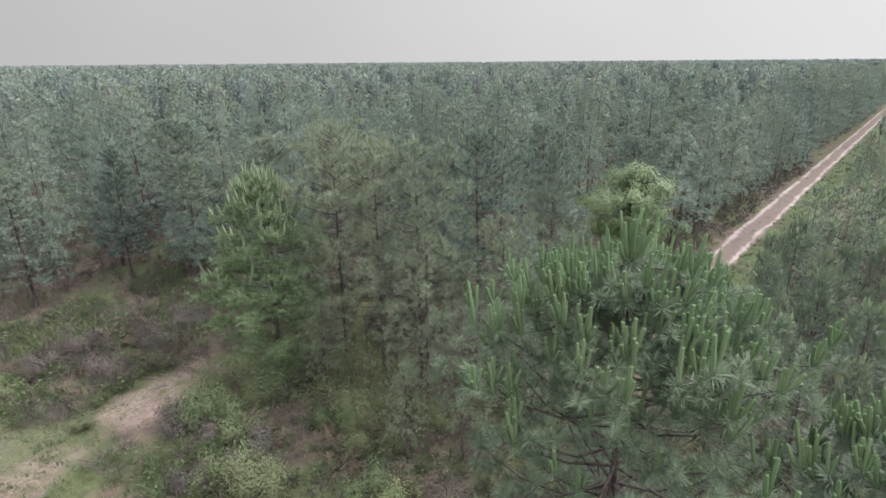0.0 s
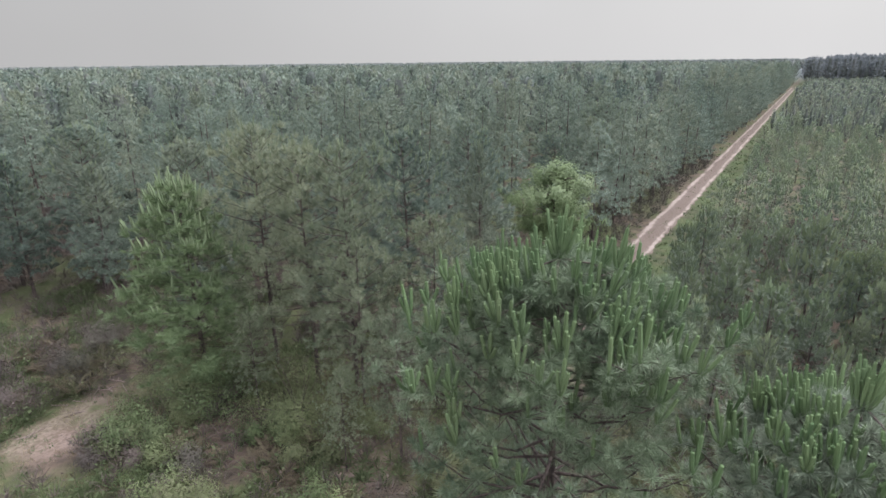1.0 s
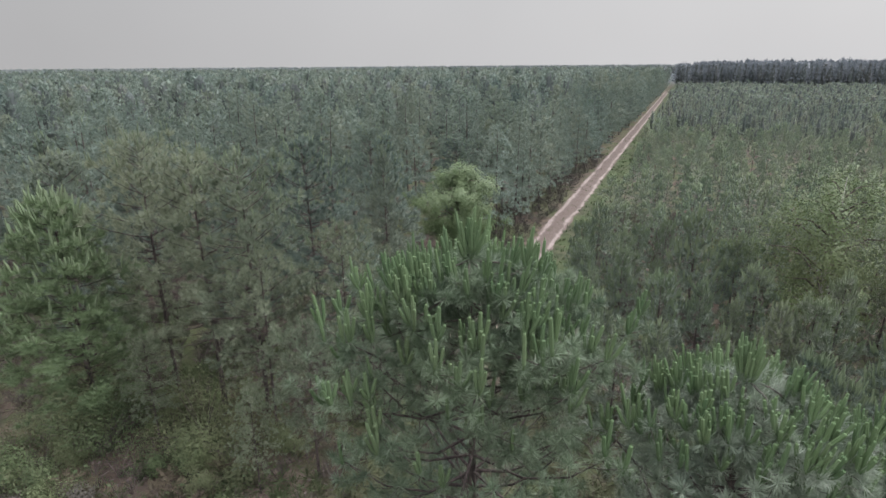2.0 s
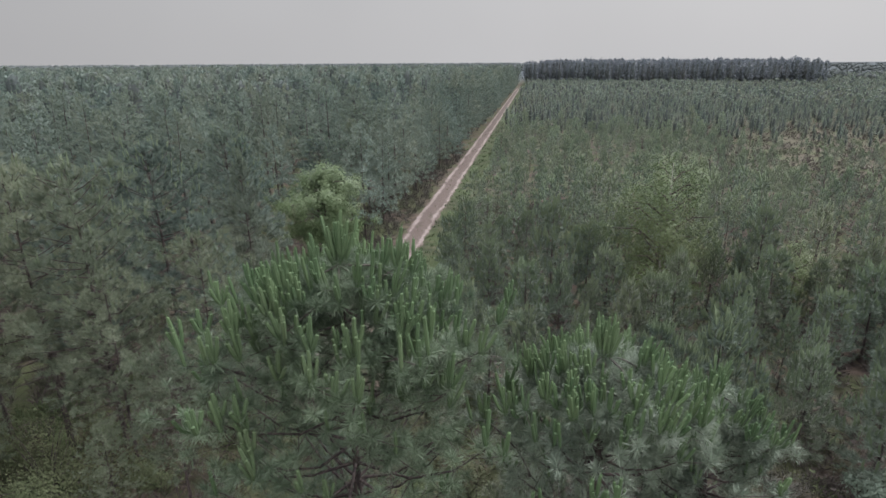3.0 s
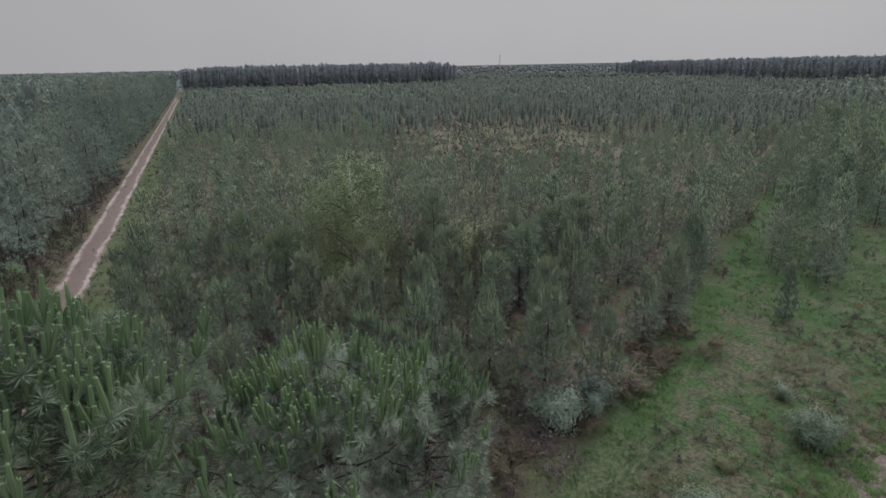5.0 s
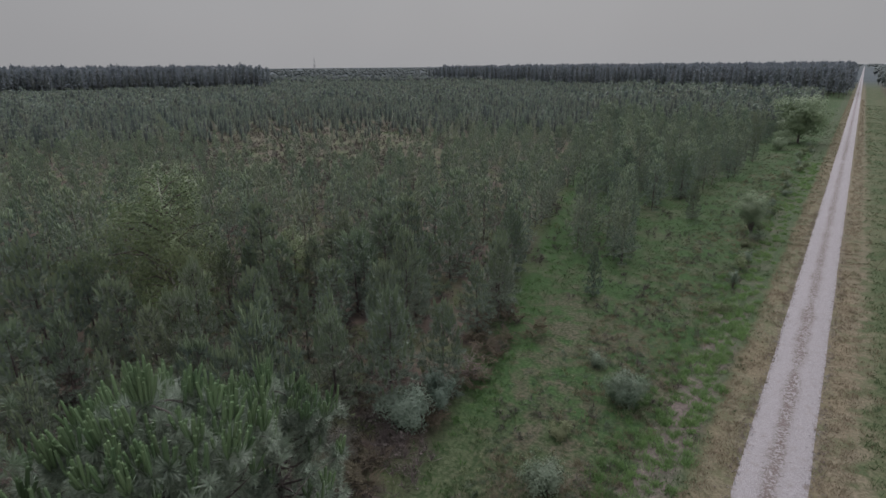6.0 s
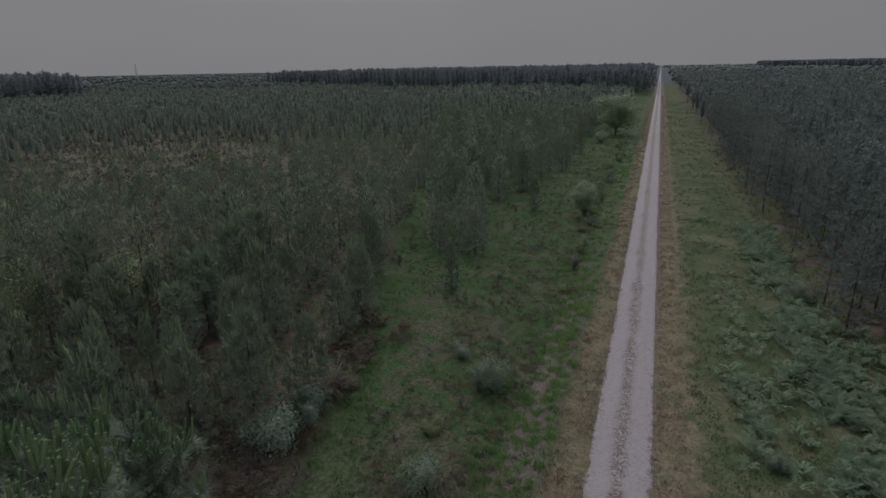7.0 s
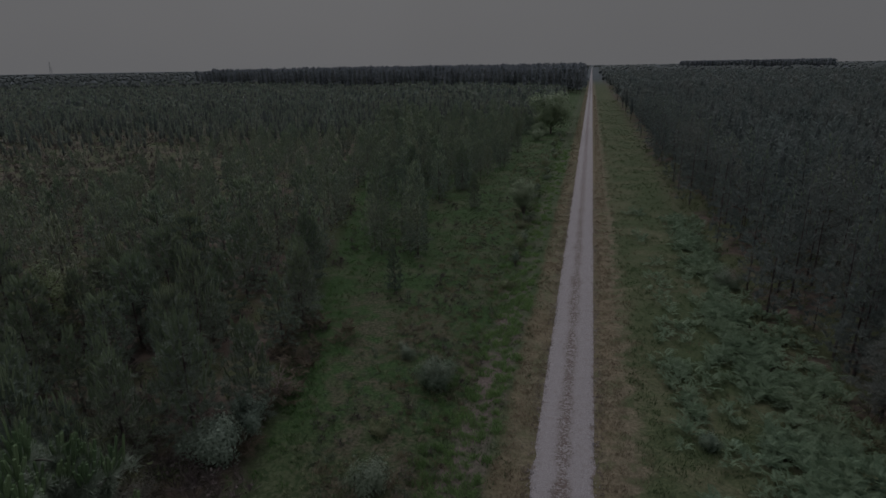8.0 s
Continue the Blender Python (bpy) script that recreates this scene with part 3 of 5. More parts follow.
def strip(name, start, way, length, low, high, mat, crown, seed, step=0.45, ragged=1.0):
    """A road surface along a line, with ragged edges and worn wheel lines, on a low bed that reaches into the ground."""
    rng = np.random.default_rng(seed)
    n = int(90 / step)
    d = np.concatenate([np.arange(n) * step, np.geomspace(90, length, 120)])
    cross = np.linspace(0, 1, 9)
    side = np.array([-way[1], way[0]])
    rows = []
    for v in d:
        rag = [noise.noise((v * 0.9, seed, k * 9.0)) * 0.20 + noise.noise((v * 3.5, seed + 5, k * 9.0)) * 0.13 for k in (0, 1)]
        rag = [q * ragged * (1.0 if v < 90 else 0.25) for q in rag]
        for c in cross:
            o = (low + rag[0]) * (1 - c) + (high + rag[1]) * c
            wear = 0.035 * math.exp(-((c - 0.22) / 0.1) ** 2) + 0.035 * math.exp(-((c - 0.78) / 0.1) ** 2)
            p = np.array(start) + np.array(way) * v + side * o
            z = crown - wear if 0 < c < 1 else -0.05
            rows.append((p[0], p[1], z + 0.012 * noise.noise((p[0], p[1], 2.0))))
    m = len(d)
    i = (np.arange(m - 1)[:, None] * 9 + np.arange(8)[None]).ravel()
    tris = np.concatenate([np.stack([i, i + 10, i + 1], 1), np.stack([i, i + 9, i + 10], 1)])
    return mesh_of(name, rows, tris, [mat], None, True)


build_ground()
tagged(new("gravel_road", strip("gravel_road", (0, -70), (0, 1), 2600, -ROAD_RIGHT, -ROAD_LEFT, GRAVEL, 0.07, 1)),
       "straight pale gravel forest road with two worn wheel lines", "road", kind="structure")
tagged(new("sandy_track", strip("sandy_track", (-25.0, -4.5), (-0.9701, 0.2425), 330, -1.25, 1.25, SAND, 0.06, 2, ragged=1.9)),
       "straight pink-white sandy track with two wheel ruts", "track", kind="structure")


# ---- the plan of the woods ----
ROW_X, ROW_Y = -0.309, 0.951


def track_side(x, y):
    return (x - TRACK_X) * TRACK_NX + (y - TRACK_Y) * TRACK_NY


def in_block(x, y, ax, ay, dx, dy, low, high, depth):
    """Whether a place lies in a block of woods behind the front that starts at (ax, ay) and runs along (dx, dy)."""
    u, v = (x - ax) * dx + (y - ay) * dy, -(x - ax) * dy + (y - ay) * dx
    return (u > low) & (u < high) & (v > 0) & (v < depth)


def in_west_block(x, y):
    return in_block(x, y, -391.0, 92.0, 0.386, 0.922, -5.0, 176.0, 160.0)


def in_north_block(x, y):
    return in_block(x, y, -223.0, 409.0, 0.895, -0.446, -150.0, 243.0, 260.0) & (x < -5)


def in_clearing(x, y):
    u, v = (x + 90) * 0.78 + (y - 80) * -0.62, (x + 90) * 0.62 + (y - 80) * 0.78
    return (u / 36) ** 2 + (v / 24) ** 2 + 0.45 * np.sin(x * 0.21 + 1.3 * np.sin(y * 0.17)) + 0.35 * np.sin(y * 0.33 + x * 0.11)


def grid(rng, reach, along, across, wx, wy):
    """Places in planted rows along (wx, wy), each a little off its spot."""
    n, m = int(reach / along), int(reach / across)
    i, j = np.meshgrid(np.arange(-n, n), np.arange(-m, m))
    i = i + rng.normal(0, 0.16, i.shape) + (j % 2) * 0.4
    j = j + rng.normal(0, 0.09, j.shape)
    x, y = i * along * wx + j * across * wy, i * along * wy - j * across * wx
    return x.ravel(), y.ravel()


def in_view(x, y, low=-42, high=172):
    a = np.degrees(np.arctan2(-x, y))
    return (a > low) & (a < high)


def young_field(x, y):
    edge = x + 0.32 * y
    return (track_side(x, y) > 4.3) & (edge < -5.8) & (x < -13.5) & ~in_west_block(x, y) & ~in_north_block(x, y)


def tall_stand(x, y):
    return (track_side(x, y) < -3.3 + 0.8 * (x < -80) + 0.7 * (x < -130)) & ((x < -20.0) | ((y < -36) & (x < -9)))


def east_stand(x, y):
    return (x > 10.6) & (y > -30)


# trees that stand out: place, height, reach
TALL_NAMED = [
    (-19.0, -18.6, 10.3, 1.38), (-20.6, -13.4, 12.0, 0.95), (-21.0, -15.9, 12.1, 0.90), (-20.1, -11.0, 11.5, 0.95), (-25.3, -20.9, 11.5, 1.0), (-27.0, -11.1, 11.7, 1.0),
    (-36.5, -10.4, 10.9, 0.95), (-25.4, -31.4, 9.9, 1.0), (-19.6, -32.6, 9.5, 1.1), (-24.6, -37.6, 10.4, 1.05), (-30.6, -37.0, 10.8, 1.1), (-18.4, -38.6, 10.0, 1.1), (-31.1, -8.2, 11.3, 0.72),
    (-17.8, -14.8, 5.0, 0.9), (-18.6, -10.0, 8.2, 0.95), (-17.0, -7.6, 6.4, 0.9), (-15.8, -9.4, 4.2, 0.9), (-20.8, -7.4, 8.8, 0.95), (-18.2, -5.2, 5.6, 0.9), (-24.0, -7.8, 9.0, 0.9), (-26.5, -15.2, 11.0, 0.95), (-61.0, -2.9, 11.2, 1.0), (-55.2, -4.3, 10.6, 1.0), (-50.5, -6.6, 10.8, 1.0),
]
YOUNG_NAMED = [
    (-14.0, 21.1, 5.8, 1.2), (-16.2, 14.0, 5.2, 1.0), (-15.7, 17.0, 5.7, 0.95), (-20.0, 14.0, 5.3, 1.0), (-14.8, 38.2, 5.9, 0.8), (-15.4, 68.5, 5.6, 1.0),
    (-21.9, 17.6, 4.6, 0.9), (-21.9, 14.9, 5.3, 0.9), (-13.0, 35.0, 3.6, 0.8), (-12.2, 60.0, 4.0, 0.9), (-12.4, 101.0, 5.0, 1.0), (-18.6, 12.4, 5.6, 1.0),
    (-18.2, 19.5, 5.4, 1.0), (-17.6, 10.3, 5.0, 1.0), (-19.0, 16.6, 5.2, 1.0), (-17.6, 15.4, 4.6, 0.9), (-17.2, 12.9, 4.8, 0.95), (-23.6, 15.9, 5.2, 1.0), (-14.9, 9.3, 5.6, 0.9),
]


def far_from(a):
    return np.hypot(a[:, 0], a[:, 1])


def not_close(x, y, named, gap):
    ok = np.ones(len(x), bool)
    for px, py, *_ in named:
        ok &= np.hypot(x - px, y - py) > gap
    return ok


GLADES = [(-13.2, 15.2, 2.8), (-43.0, -5.5, 4.6), (-41.0, -4.8, 3.4), (-37.5, -4.0, 2.6), (-31.0, 15.6, 2.6), (-22.4, -34.6, 2.0), (-37.5, -7.0, 3.0), (-33.8, -5.9, 2.8)]


def open_ground(x, y):
    ok = np.ones(len(x), bool)
    for px, py, r in GLADES:
        ok &= np.hypot(x - px, y - py) > r
    return ok


rng = np.random.default_rng(11)
# planted places: x, y, height factor
gx, gy = grid(rng, 620, 2.3, 3.9, ROW_X, ROW_Y)
keep = young_field(gx, gy) & in_view(gx, gy) & not_close(gx, gy, YOUNG_NAMED, 1.8) & open_ground(gx, gy)
thin = np.clip((in_clearing(gx, gy) + 0.4) / 1.9, 0.50, 1.0)
keep &= rng.uniform(size=len(gx)) < np.minimum(thin, 0.93)
young = np.stack([gx[keep], gy[keep], np.clip(rng.normal(0.95, 0.13, keep.sum()), 0.55, 1.25) * np.clip(0.15 + 0.85 * thin[keep], 0, 1) * np.clip(1.25 - np.hypot(gx[keep], gy[keep]) / 150, 0.72, 1.0)], 1)
gx, gy = rng.uniform(-24, -8.5, 400), rng.uniform(42, 420, 400)
keep = (gx + 0.32 * gy > -4.0) & (gx < -12.5) & not_close(gx, gy, YOUNG_NAMED, 3.0) & ~in_north_block(gx, gy)
young = np.concatenate([young, np.stack([gx[keep], gy[keep], rng.uniform(0.5, 0.95, keep.sum())], 1)])
gx, gy = grid(rng, 420, 2.6, 3.6, ROW_X, ROW_Y)
keep = (gx + 0.32 * gy > -4.2) & (gx < -12.0) & (gy > 35) & ~in_north_block(gx, gy) & not_close(gx, gy, YOUNG_NAMED, 1.8)
keep &= rng.uniform(size=len(gx)) < np.clip((gy - 32) / 12, 0.1, 0.92) * np.clip((-12.6 - gx) / 2.5, 0.08, 1.0)
young = np.concatenate([young, np.stack([gx[keep], gy[keep], rng.uniform(0.65, 1.05, keep.sum())], 1)])

rng = np.random.default_rng(14)
gx, gy = rng.uniform(-130, -9, 9000), rng.uniform(66, 330, 9000)
keep = (gx + 0.32 * gy > -7.5) & (gx + 0.32 * gy < 5.0) & (gx < -10.5) & ~in_north_block(gx, gy) & (rng.uniform(size=len(gx)) < 0.42)
young = np.concatenate([young, np.stack([gx[keep], gy[keep], rng.uniform(0.6, 1.0, keep.sum())], 1)])
off = np.clip((far_from(young) - 60) / 60, 0, 1)[:, None]
young[:, :2] += rng.normal(0, 0.75, (len(young), 2)) * off
young[:, 2] *= np.clip(rng.normal(1.0, 0.14, len(young)), 0.7, 1.3) ** off[:, 0]
rng = np.random.default_rng(12)
gx, gy = grid(rng, 520, 5.5, 5.8, -0.9701, 0.2425)
keep = tall_stand(gx, gy) & in_view(gx, gy) & not_close(gx, gy, TALL_NAMED, 2.4) & open_ground(gx, gy) & (rng.uniform(size=len(gx)) < 0.86)
tall = np.stack([gx[keep], gy[keep], np.clip(rng.normal(1.0, 0.12, keep.sum()) + 0.08 * (np.hypot(gx[keep], gy[keep]) > 60), 0.62, 1.32)], 1)
# the first row beside the sandy track
along = np.arange(-330.0, -48.0, 3.9) + rng.normal(0, 0.5, 73)
south = -3.7 - np.abs(rng.normal(0, 0.5, len(along))) + 0.8 * (along < -80) + 0.7 * (along < -130)
edge_row = np.stack([along, TRACK_Y + (south - TRACK_NX * (along - TRACK_X)) / TRACK_NY, rng.normal(0.92, 0.10, len(along))], 1)
tall = np.concatenate([tall, edge_row[not_close(edge_row[:, 0], edge_row[:, 1], TALL_NAMED, 2.4)]])
tall[:, 2] = np.minimum(tall[:, 2], np.where(far_from(tall) > 95, 1.12, 1.08))
tall[(far_from(tall) > 95) & (rng.uniform(size=len(tall)) < 0.03), 2] = 1.24
tall[far_from(tall) < 60, 2] = np.clip(tall[far_from(tall) < 60, 2], 0.7, 0.99)
rng = np.random.default_rng(13)
gx, gy = grid(rng, 620, 2.1, 2.6, 0.0, 1.0)
keep = east_stand(gx, gy) & in_view(gx, gy, -75) & (gx < 420) & (rng.uniform(size=len(gx)) < 0.9)
east = np.stack([gx[keep], gy[keep], np.clip(rng.normal(0.95, 0.12, keep.sum()), 0.6, 1.2)], 1)

gx, gy = grid(rng, 800, 4.2, 4.6, 0.4, 0.92)
keep = (in_west_block(gx, gy) | in_north_block(gx, gy)) & in_view(gx, gy)
mature = np.stack([gx[keep], gy[keep], np.where(in_west_block(gx[keep], gy[keep]), 1.17, 1.06) * np.clip(rng.normal(1.0, 0.06, keep.sum()), 0.8, 1.15)], 1)


def thinned(a, start, seed):
    """Fewer and broader trees the farther they stand."""
    r = np.random.default_rng(seed)
    d = far_from(a)
    share = np.clip(start / np.maximum(d, 1), 0.16, 1.0)
    return a[r.uniform(size=len(a)) < share]


# ---- pines that stand near: each a thing ----
TALL_LABEL = "tall maritime pine with grey-green needles in a dense stand"
YOUNG_LABEL = "young planted pine with upright pale shoots in the plantation"
EAST_LABEL = "slender dark young pine in the dense stand beside the road"


def plant(kinds, rows, seed, wide=1.0):
    r = np.random.default_rng(seed)
    used = set()
    for x, y, f, *w in rows:
        k = int(r.integers(len(kinds)))
        ob, height = kinds[k]
        m = standing(x, y, f / height if w else f, r.uniform(0, 6.28), (w[0] if w else r.uniform(0.85, 1.12)) * wide)
        if k in used:
            copy_thing(ob, m)
        else:
            used.add(k)
            ob.matrix_basis = m


tall_kinds = [(pine_thing("pine_tree", TALL_LABEL, pine(20 + i, 11.5, (2.4, 1.8, 3.2, 2.2, 2.6)[i], (2.9, 3.1, 2.7, 3.0, 2.6)[i], ("cone", "dome", "round", "cone", "cone")[i], 0.60, 6, 17, 40, 0.35, 0.032, 0.50, 0.18, 0.13, 5, 10, 1.2), NEEDLE, "pines of the tall stand"), 11.5) for i in range(5)]
edge_kinds = [(pine_thing("pine_tree", "bright olive-green pine with upright shoots at the edge of the stand", pine(31 + i, 11.5, (1.4, 3.8)[i], (2.9, 2.6)[i], ("bell", "round")[i], 0.55, 6, (26, 12)[i], 34, 0.33, 0.030, (0.80, 0.50)[i], (0.20, 0.08)[i], 0.12, 5, 6, 1.2), (NEEDLE_BRIGHT, NEEDLE_EDGE)[i], "pines of the tall stand"), 11.5) for i in range(2)]
young_kinds = [(pine_thing("young_pine_tree", YOUNG_LABEL, pine(40 + i, 5.6, (0.4, 0.6, 0.3, 0.5, 0.4)[i], (1.4, 1.25, 1.5, 1.3, 1.55)[i], ("cone", "round", "cone", "dome", "cone")[i], 0.44, 6, 13, 24, 0.27, 0.024, 0.62, 0.34, 0.075, 5, 6, 1.25), NEEDLE_YOUNG, "pines of the young plantation"), 5.6) for i in range(5)]
east_kinds = [(pine_thing("slender_pine_tree", EAST_LABEL, pine(60 + i, 7.6, (0.8, 0.7, 1.0)[i], (1.5, 1.6, 1.4)[i], "cone", 0.56, 5, 13, 20, 0.29, 0.030, 0.38, 0.12, 0.085, 5, 8), NEEDLE_DARK, "pines of the stand by the road"), 7.6) for i in range(3)]

TALL_NEAR, YOUNG_NEAR, EAST_NEAR = 46.0, 43.0, 33.0
plant(edge_kinds[:1], TALL_NAMED[:1], 6)
small = [p for p in TALL_NAMED if p[2] < 9.0]
plant(edge_kinds[1:], TALL_NAMED[1:4] + small, 7)
plant(tall_kinds, [p for p in TALL_NAMED[4:] if p not in small], 1)
plant(tall_kinds, tall[far_from(tall) < TALL_NEAR], 2, 0.98)
plant(young_kinds, YOUNG_NAMED, 3)
plant(young_kinds, young[far_from(young) < YOUNG_NEAR], 4)
plant(east_kinds, east[(far_from(east) < EAST_NEAR) & (east[:, 1] > 8)], 5)


# ---- the woods farther off ----
def flat_pine(seed, height, foot, reach, shape, *rest):
    """One joined low pine: needles, wood and shoots."""
    wood, limb, green, candle = pine(seed, height, foot, reach, shape, *rest)
    h = Heap()
    for slot, src in ((0, green), (1, wood), (2, candle)):
        if src.v:
            v, t, m = src.arrays()
            h.add(v, t, slot)
    return h.arrays()


def forest(name, label, rows, kinds, mats, seed, wide=1.0):
    """Many far pines as one object."""
    r = np.random.default_rng(seed)
    h, tones = Heap(), []
    pick = r.integers(len(kinds), size=len(rows))
    for k, (v, t, m) in enumerate(kinds):
        own = rows[pick == k]
        if not len(own):
            continue
        n, turn = len(own), r.uniform(0, 6.28, len(own))
        c, s, f = np.cos(turn)[:, None], np.sin(turn)[:, None], own[:, 2:3]
        w = wide * f * r.uniform(0.85, 1.15, (n, 1))
        x, y, z = v[None, :, 0] * w, v[None, :, 1] * w, v[None, :, 2] * f
        pts = np.stack([x * c - y * s + own[:, 0:1], x * s + y * c + own[:, 1:2], z - 0.05], -1)
        tri = (t[None] + (np.arange(n) * len(v))[:, None, None]).reshape(-1, 3)
        h.add(pts.reshape(-1, 3), tri, 0)
        h.m[-1] = np.tile(m, n)
        tones.append(np.repeat(r.uniform(0, 1, n), len(v)))
    ob = new(name, h.mesh(name, mats, True))
    ob.data.attributes.new("tone", "FLOAT", "POINT").data.foreach_set("value", np.concatenate(tones).astype(np.float32))
    return tagged(ob, label, "woods", kind="stuff")


def band_of(a, low, high):
    d = far_from(a)
    return a[(d >= low) & (d < high)]


tall_mid = [flat_pine(80 + i, 11.5, 1.8, (3.2, 3.4, 2.9, 3.1)[i], ("cone", "bell", "cone", "bell")[i], 0.74, 5, 13, 12, 0.42, 0.085, 0.55, 0.05, 0.14, 3, 0, 1.45) for i in range(4)]
young_mid = [flat_pine(84 + i, 5.6, 0.5, (1.6, 1.45, 1.55, 1.4)[i], ("cone", "bell", "bell", "cone")[i], 0.55, 5, 7, 11, 0.31, 0.060, 0.75, 0.26, 0.07, 3, 0, 1.3) for i in range(4)]
east_mid = [flat_pine(88 + i, 7.6, 0.8, 1.75, ("cone", "bell", "cone")[i], 0.80, 4, 7, 9, 0.42, 0.095, 0.50, 0.06, 0.08, 3, 0, 1.35) for i in range(3)]
tall_far = [lump_pine(90 + i, 11.5, 2.6, (2.9, 3.1, 2.7)[i % 3], ("bell", "dome", "cone")[i % 3], 5, 7, 480, 0.64, 0.36, 0.50) for i in range(5)]
young_far = [lump_pine(95 + i, 5.6, 0.4, (1.6, 1.75, 1.5)[i % 3], ("cone", "bell", "cone")[i % 3], 4, 5, 150, 0.52, 0.27, 0.42, 0.8) for i in range(5)]
east_far = [lump_pine(100 + i, 7.6, 1.4, 1.75, ("cone", "bell", "bell")[i % 3], 4, 5, 210, 0.54, 0.28, 0.34, 0.7) for i in range(5)]
tall_last = [lump_pine(110 + i, 11.5, 4.0, 2.9, ("bell", "dome", "cone")[i % 3], 4, 5, 110, 1.05, 0.72, 0.55, 1.1) for i in range(4)]
young_last = [lump_pine(114 + i, 5.6, 0.6, 1.8, ("bell", "cone")[i % 2], 3, 5, 44, 0.80, 0.56, 0.48, 0.8) for i in range(4)]
east_last = [lump_pine(118 + i, 7.6, 2.2, 1.9, ("cone", "bell")[i % 2], 3, 5, 44, 0.90, 0.60, 0.48, 0.8) for i in range(4)]
mature_far = [lump_pine(105 + i, 13.0, 2.0, 2.9, ("bell", "dome", "bell")[i % 3], 4, 5, 210, 1.10, 0.80, 0.55, 1.3) for i in range(5)]
LAST = 210.0

def split(a, near, inner, outer, beside):
    """Trees in the middle distance, and those beyond: beside a road the middle kind reaches farther."""
    d = far_from(a)
    mid = (d >= near) & ((d < inner) | (beside & (d < outer)))
    return a[mid], a[(d >= inner) & ~mid & (d < LAST)]


tall_a, tall_b = split(tall, TALL_NEAR, 92, 420, track_side(tall[:, 0], tall[:, 1]) > np.where(far_from(tall) < 180, -11, -9))
young_a, young_b = split(young, YOUNG_NEAR, 125, 150, young[:, 0] + 0.32 * young[:, 1] > -8)
east_a, east_b = split(east, EAST_NEAR, 62, 150, east[:, 0] < 17)
forest("tall_pine_woods", "tall grey-green pine stand seen as a closed canopy", tall_a, tall_mid, [NEEDLE, BARK, SHOOT_PALE, CROWN_SHADE], 1, 0.98)
forest("young_pine_woods", "rows of young pines with pale shoots", young_a, young_mid, [NEEDLE_YOUNG, BARK, SHOOT_PALE, CROWN_SHADE], 2, 0.98)
forest("slender_pine_woods", "dense dark stand of slender pines", east_a, east_mid, [NEEDLE_DARK, BARK, SHOOT_PALE, CROWN_SHADE], 3)
forest("far_tall_pine_woods", "distant canopy of tall pines", tall_b, tall_far, [NEEDLE, BARK, SHOOT_PALE, CROWN_SHADE], 4, 1.08)
forest("far_young_pine_woods", "distant rows of young pines", young_b, young_far, [NEEDLE_YOUNG, BARK, SHOOT_PALE, CROWN_SHADE], 5, 1.25)
forest("far_slender_pine_woods", "distant dense stand of dark pines", thinned(east_b, 130, 3), east_far, [NEEDLE_DARK, BARK, SHOOT_PALE, CROWN_SHADE], 6, 1.15)
forest("last_tall_pine_woods", "distant canopy of tall pines towards the horizon", thinned(band_of(tall[track_side(tall[:, 0], tall[:, 1]) < -9], LAST, 560), 190, 1), tall_last, [NEEDLE, BARK, SHOOT_PALE, CROWN_SHADE], 4, 1.2)
forest("last_young_pine_woods", "distant young pines towards the horizon", thinned(band_of(young, LAST, 700), 190, 2), young_last, [NEEDLE_YOUNG, BARK, SHOOT_PALE, CROWN_SHADE], 5, 1.55)
forest("last_slender_pine_woods", "distant dark pines towards the horizon", thinned(band_of(east, LAST, 620), 80, 3), east_last, [NEEDLE_DARK, BARK, SHOOT_PALE, CROWN_SHADE], 6, 1.5)
forest("mature_pine_block", "dark block of mature pines behind the plantation", mature[rng.uniform(size=len(mature)) < 0.48], mature_far, [NEEDLE_HAZED, BARK, SHOOT_PALE, CROWN_SHADE], 7, 1.1)
r_e = np.random.default_rng(88)
u, v = r_e.uniform(0, 1, 900), r_e.uniform(0, 200, 900)
forest("far_east_pine_block", "low dark block of woods on the horizon", np.stack([205 + 189 * u + 0.2 * v, 1535 - 415 * u + 0.98 * v, r_e.normal(1.22, 0.05, 900)], 1), mature_far, [NEEDLE_HAZED, BARK, SHOOT_PALE, CROWN_SHADE], 8, 1.8)


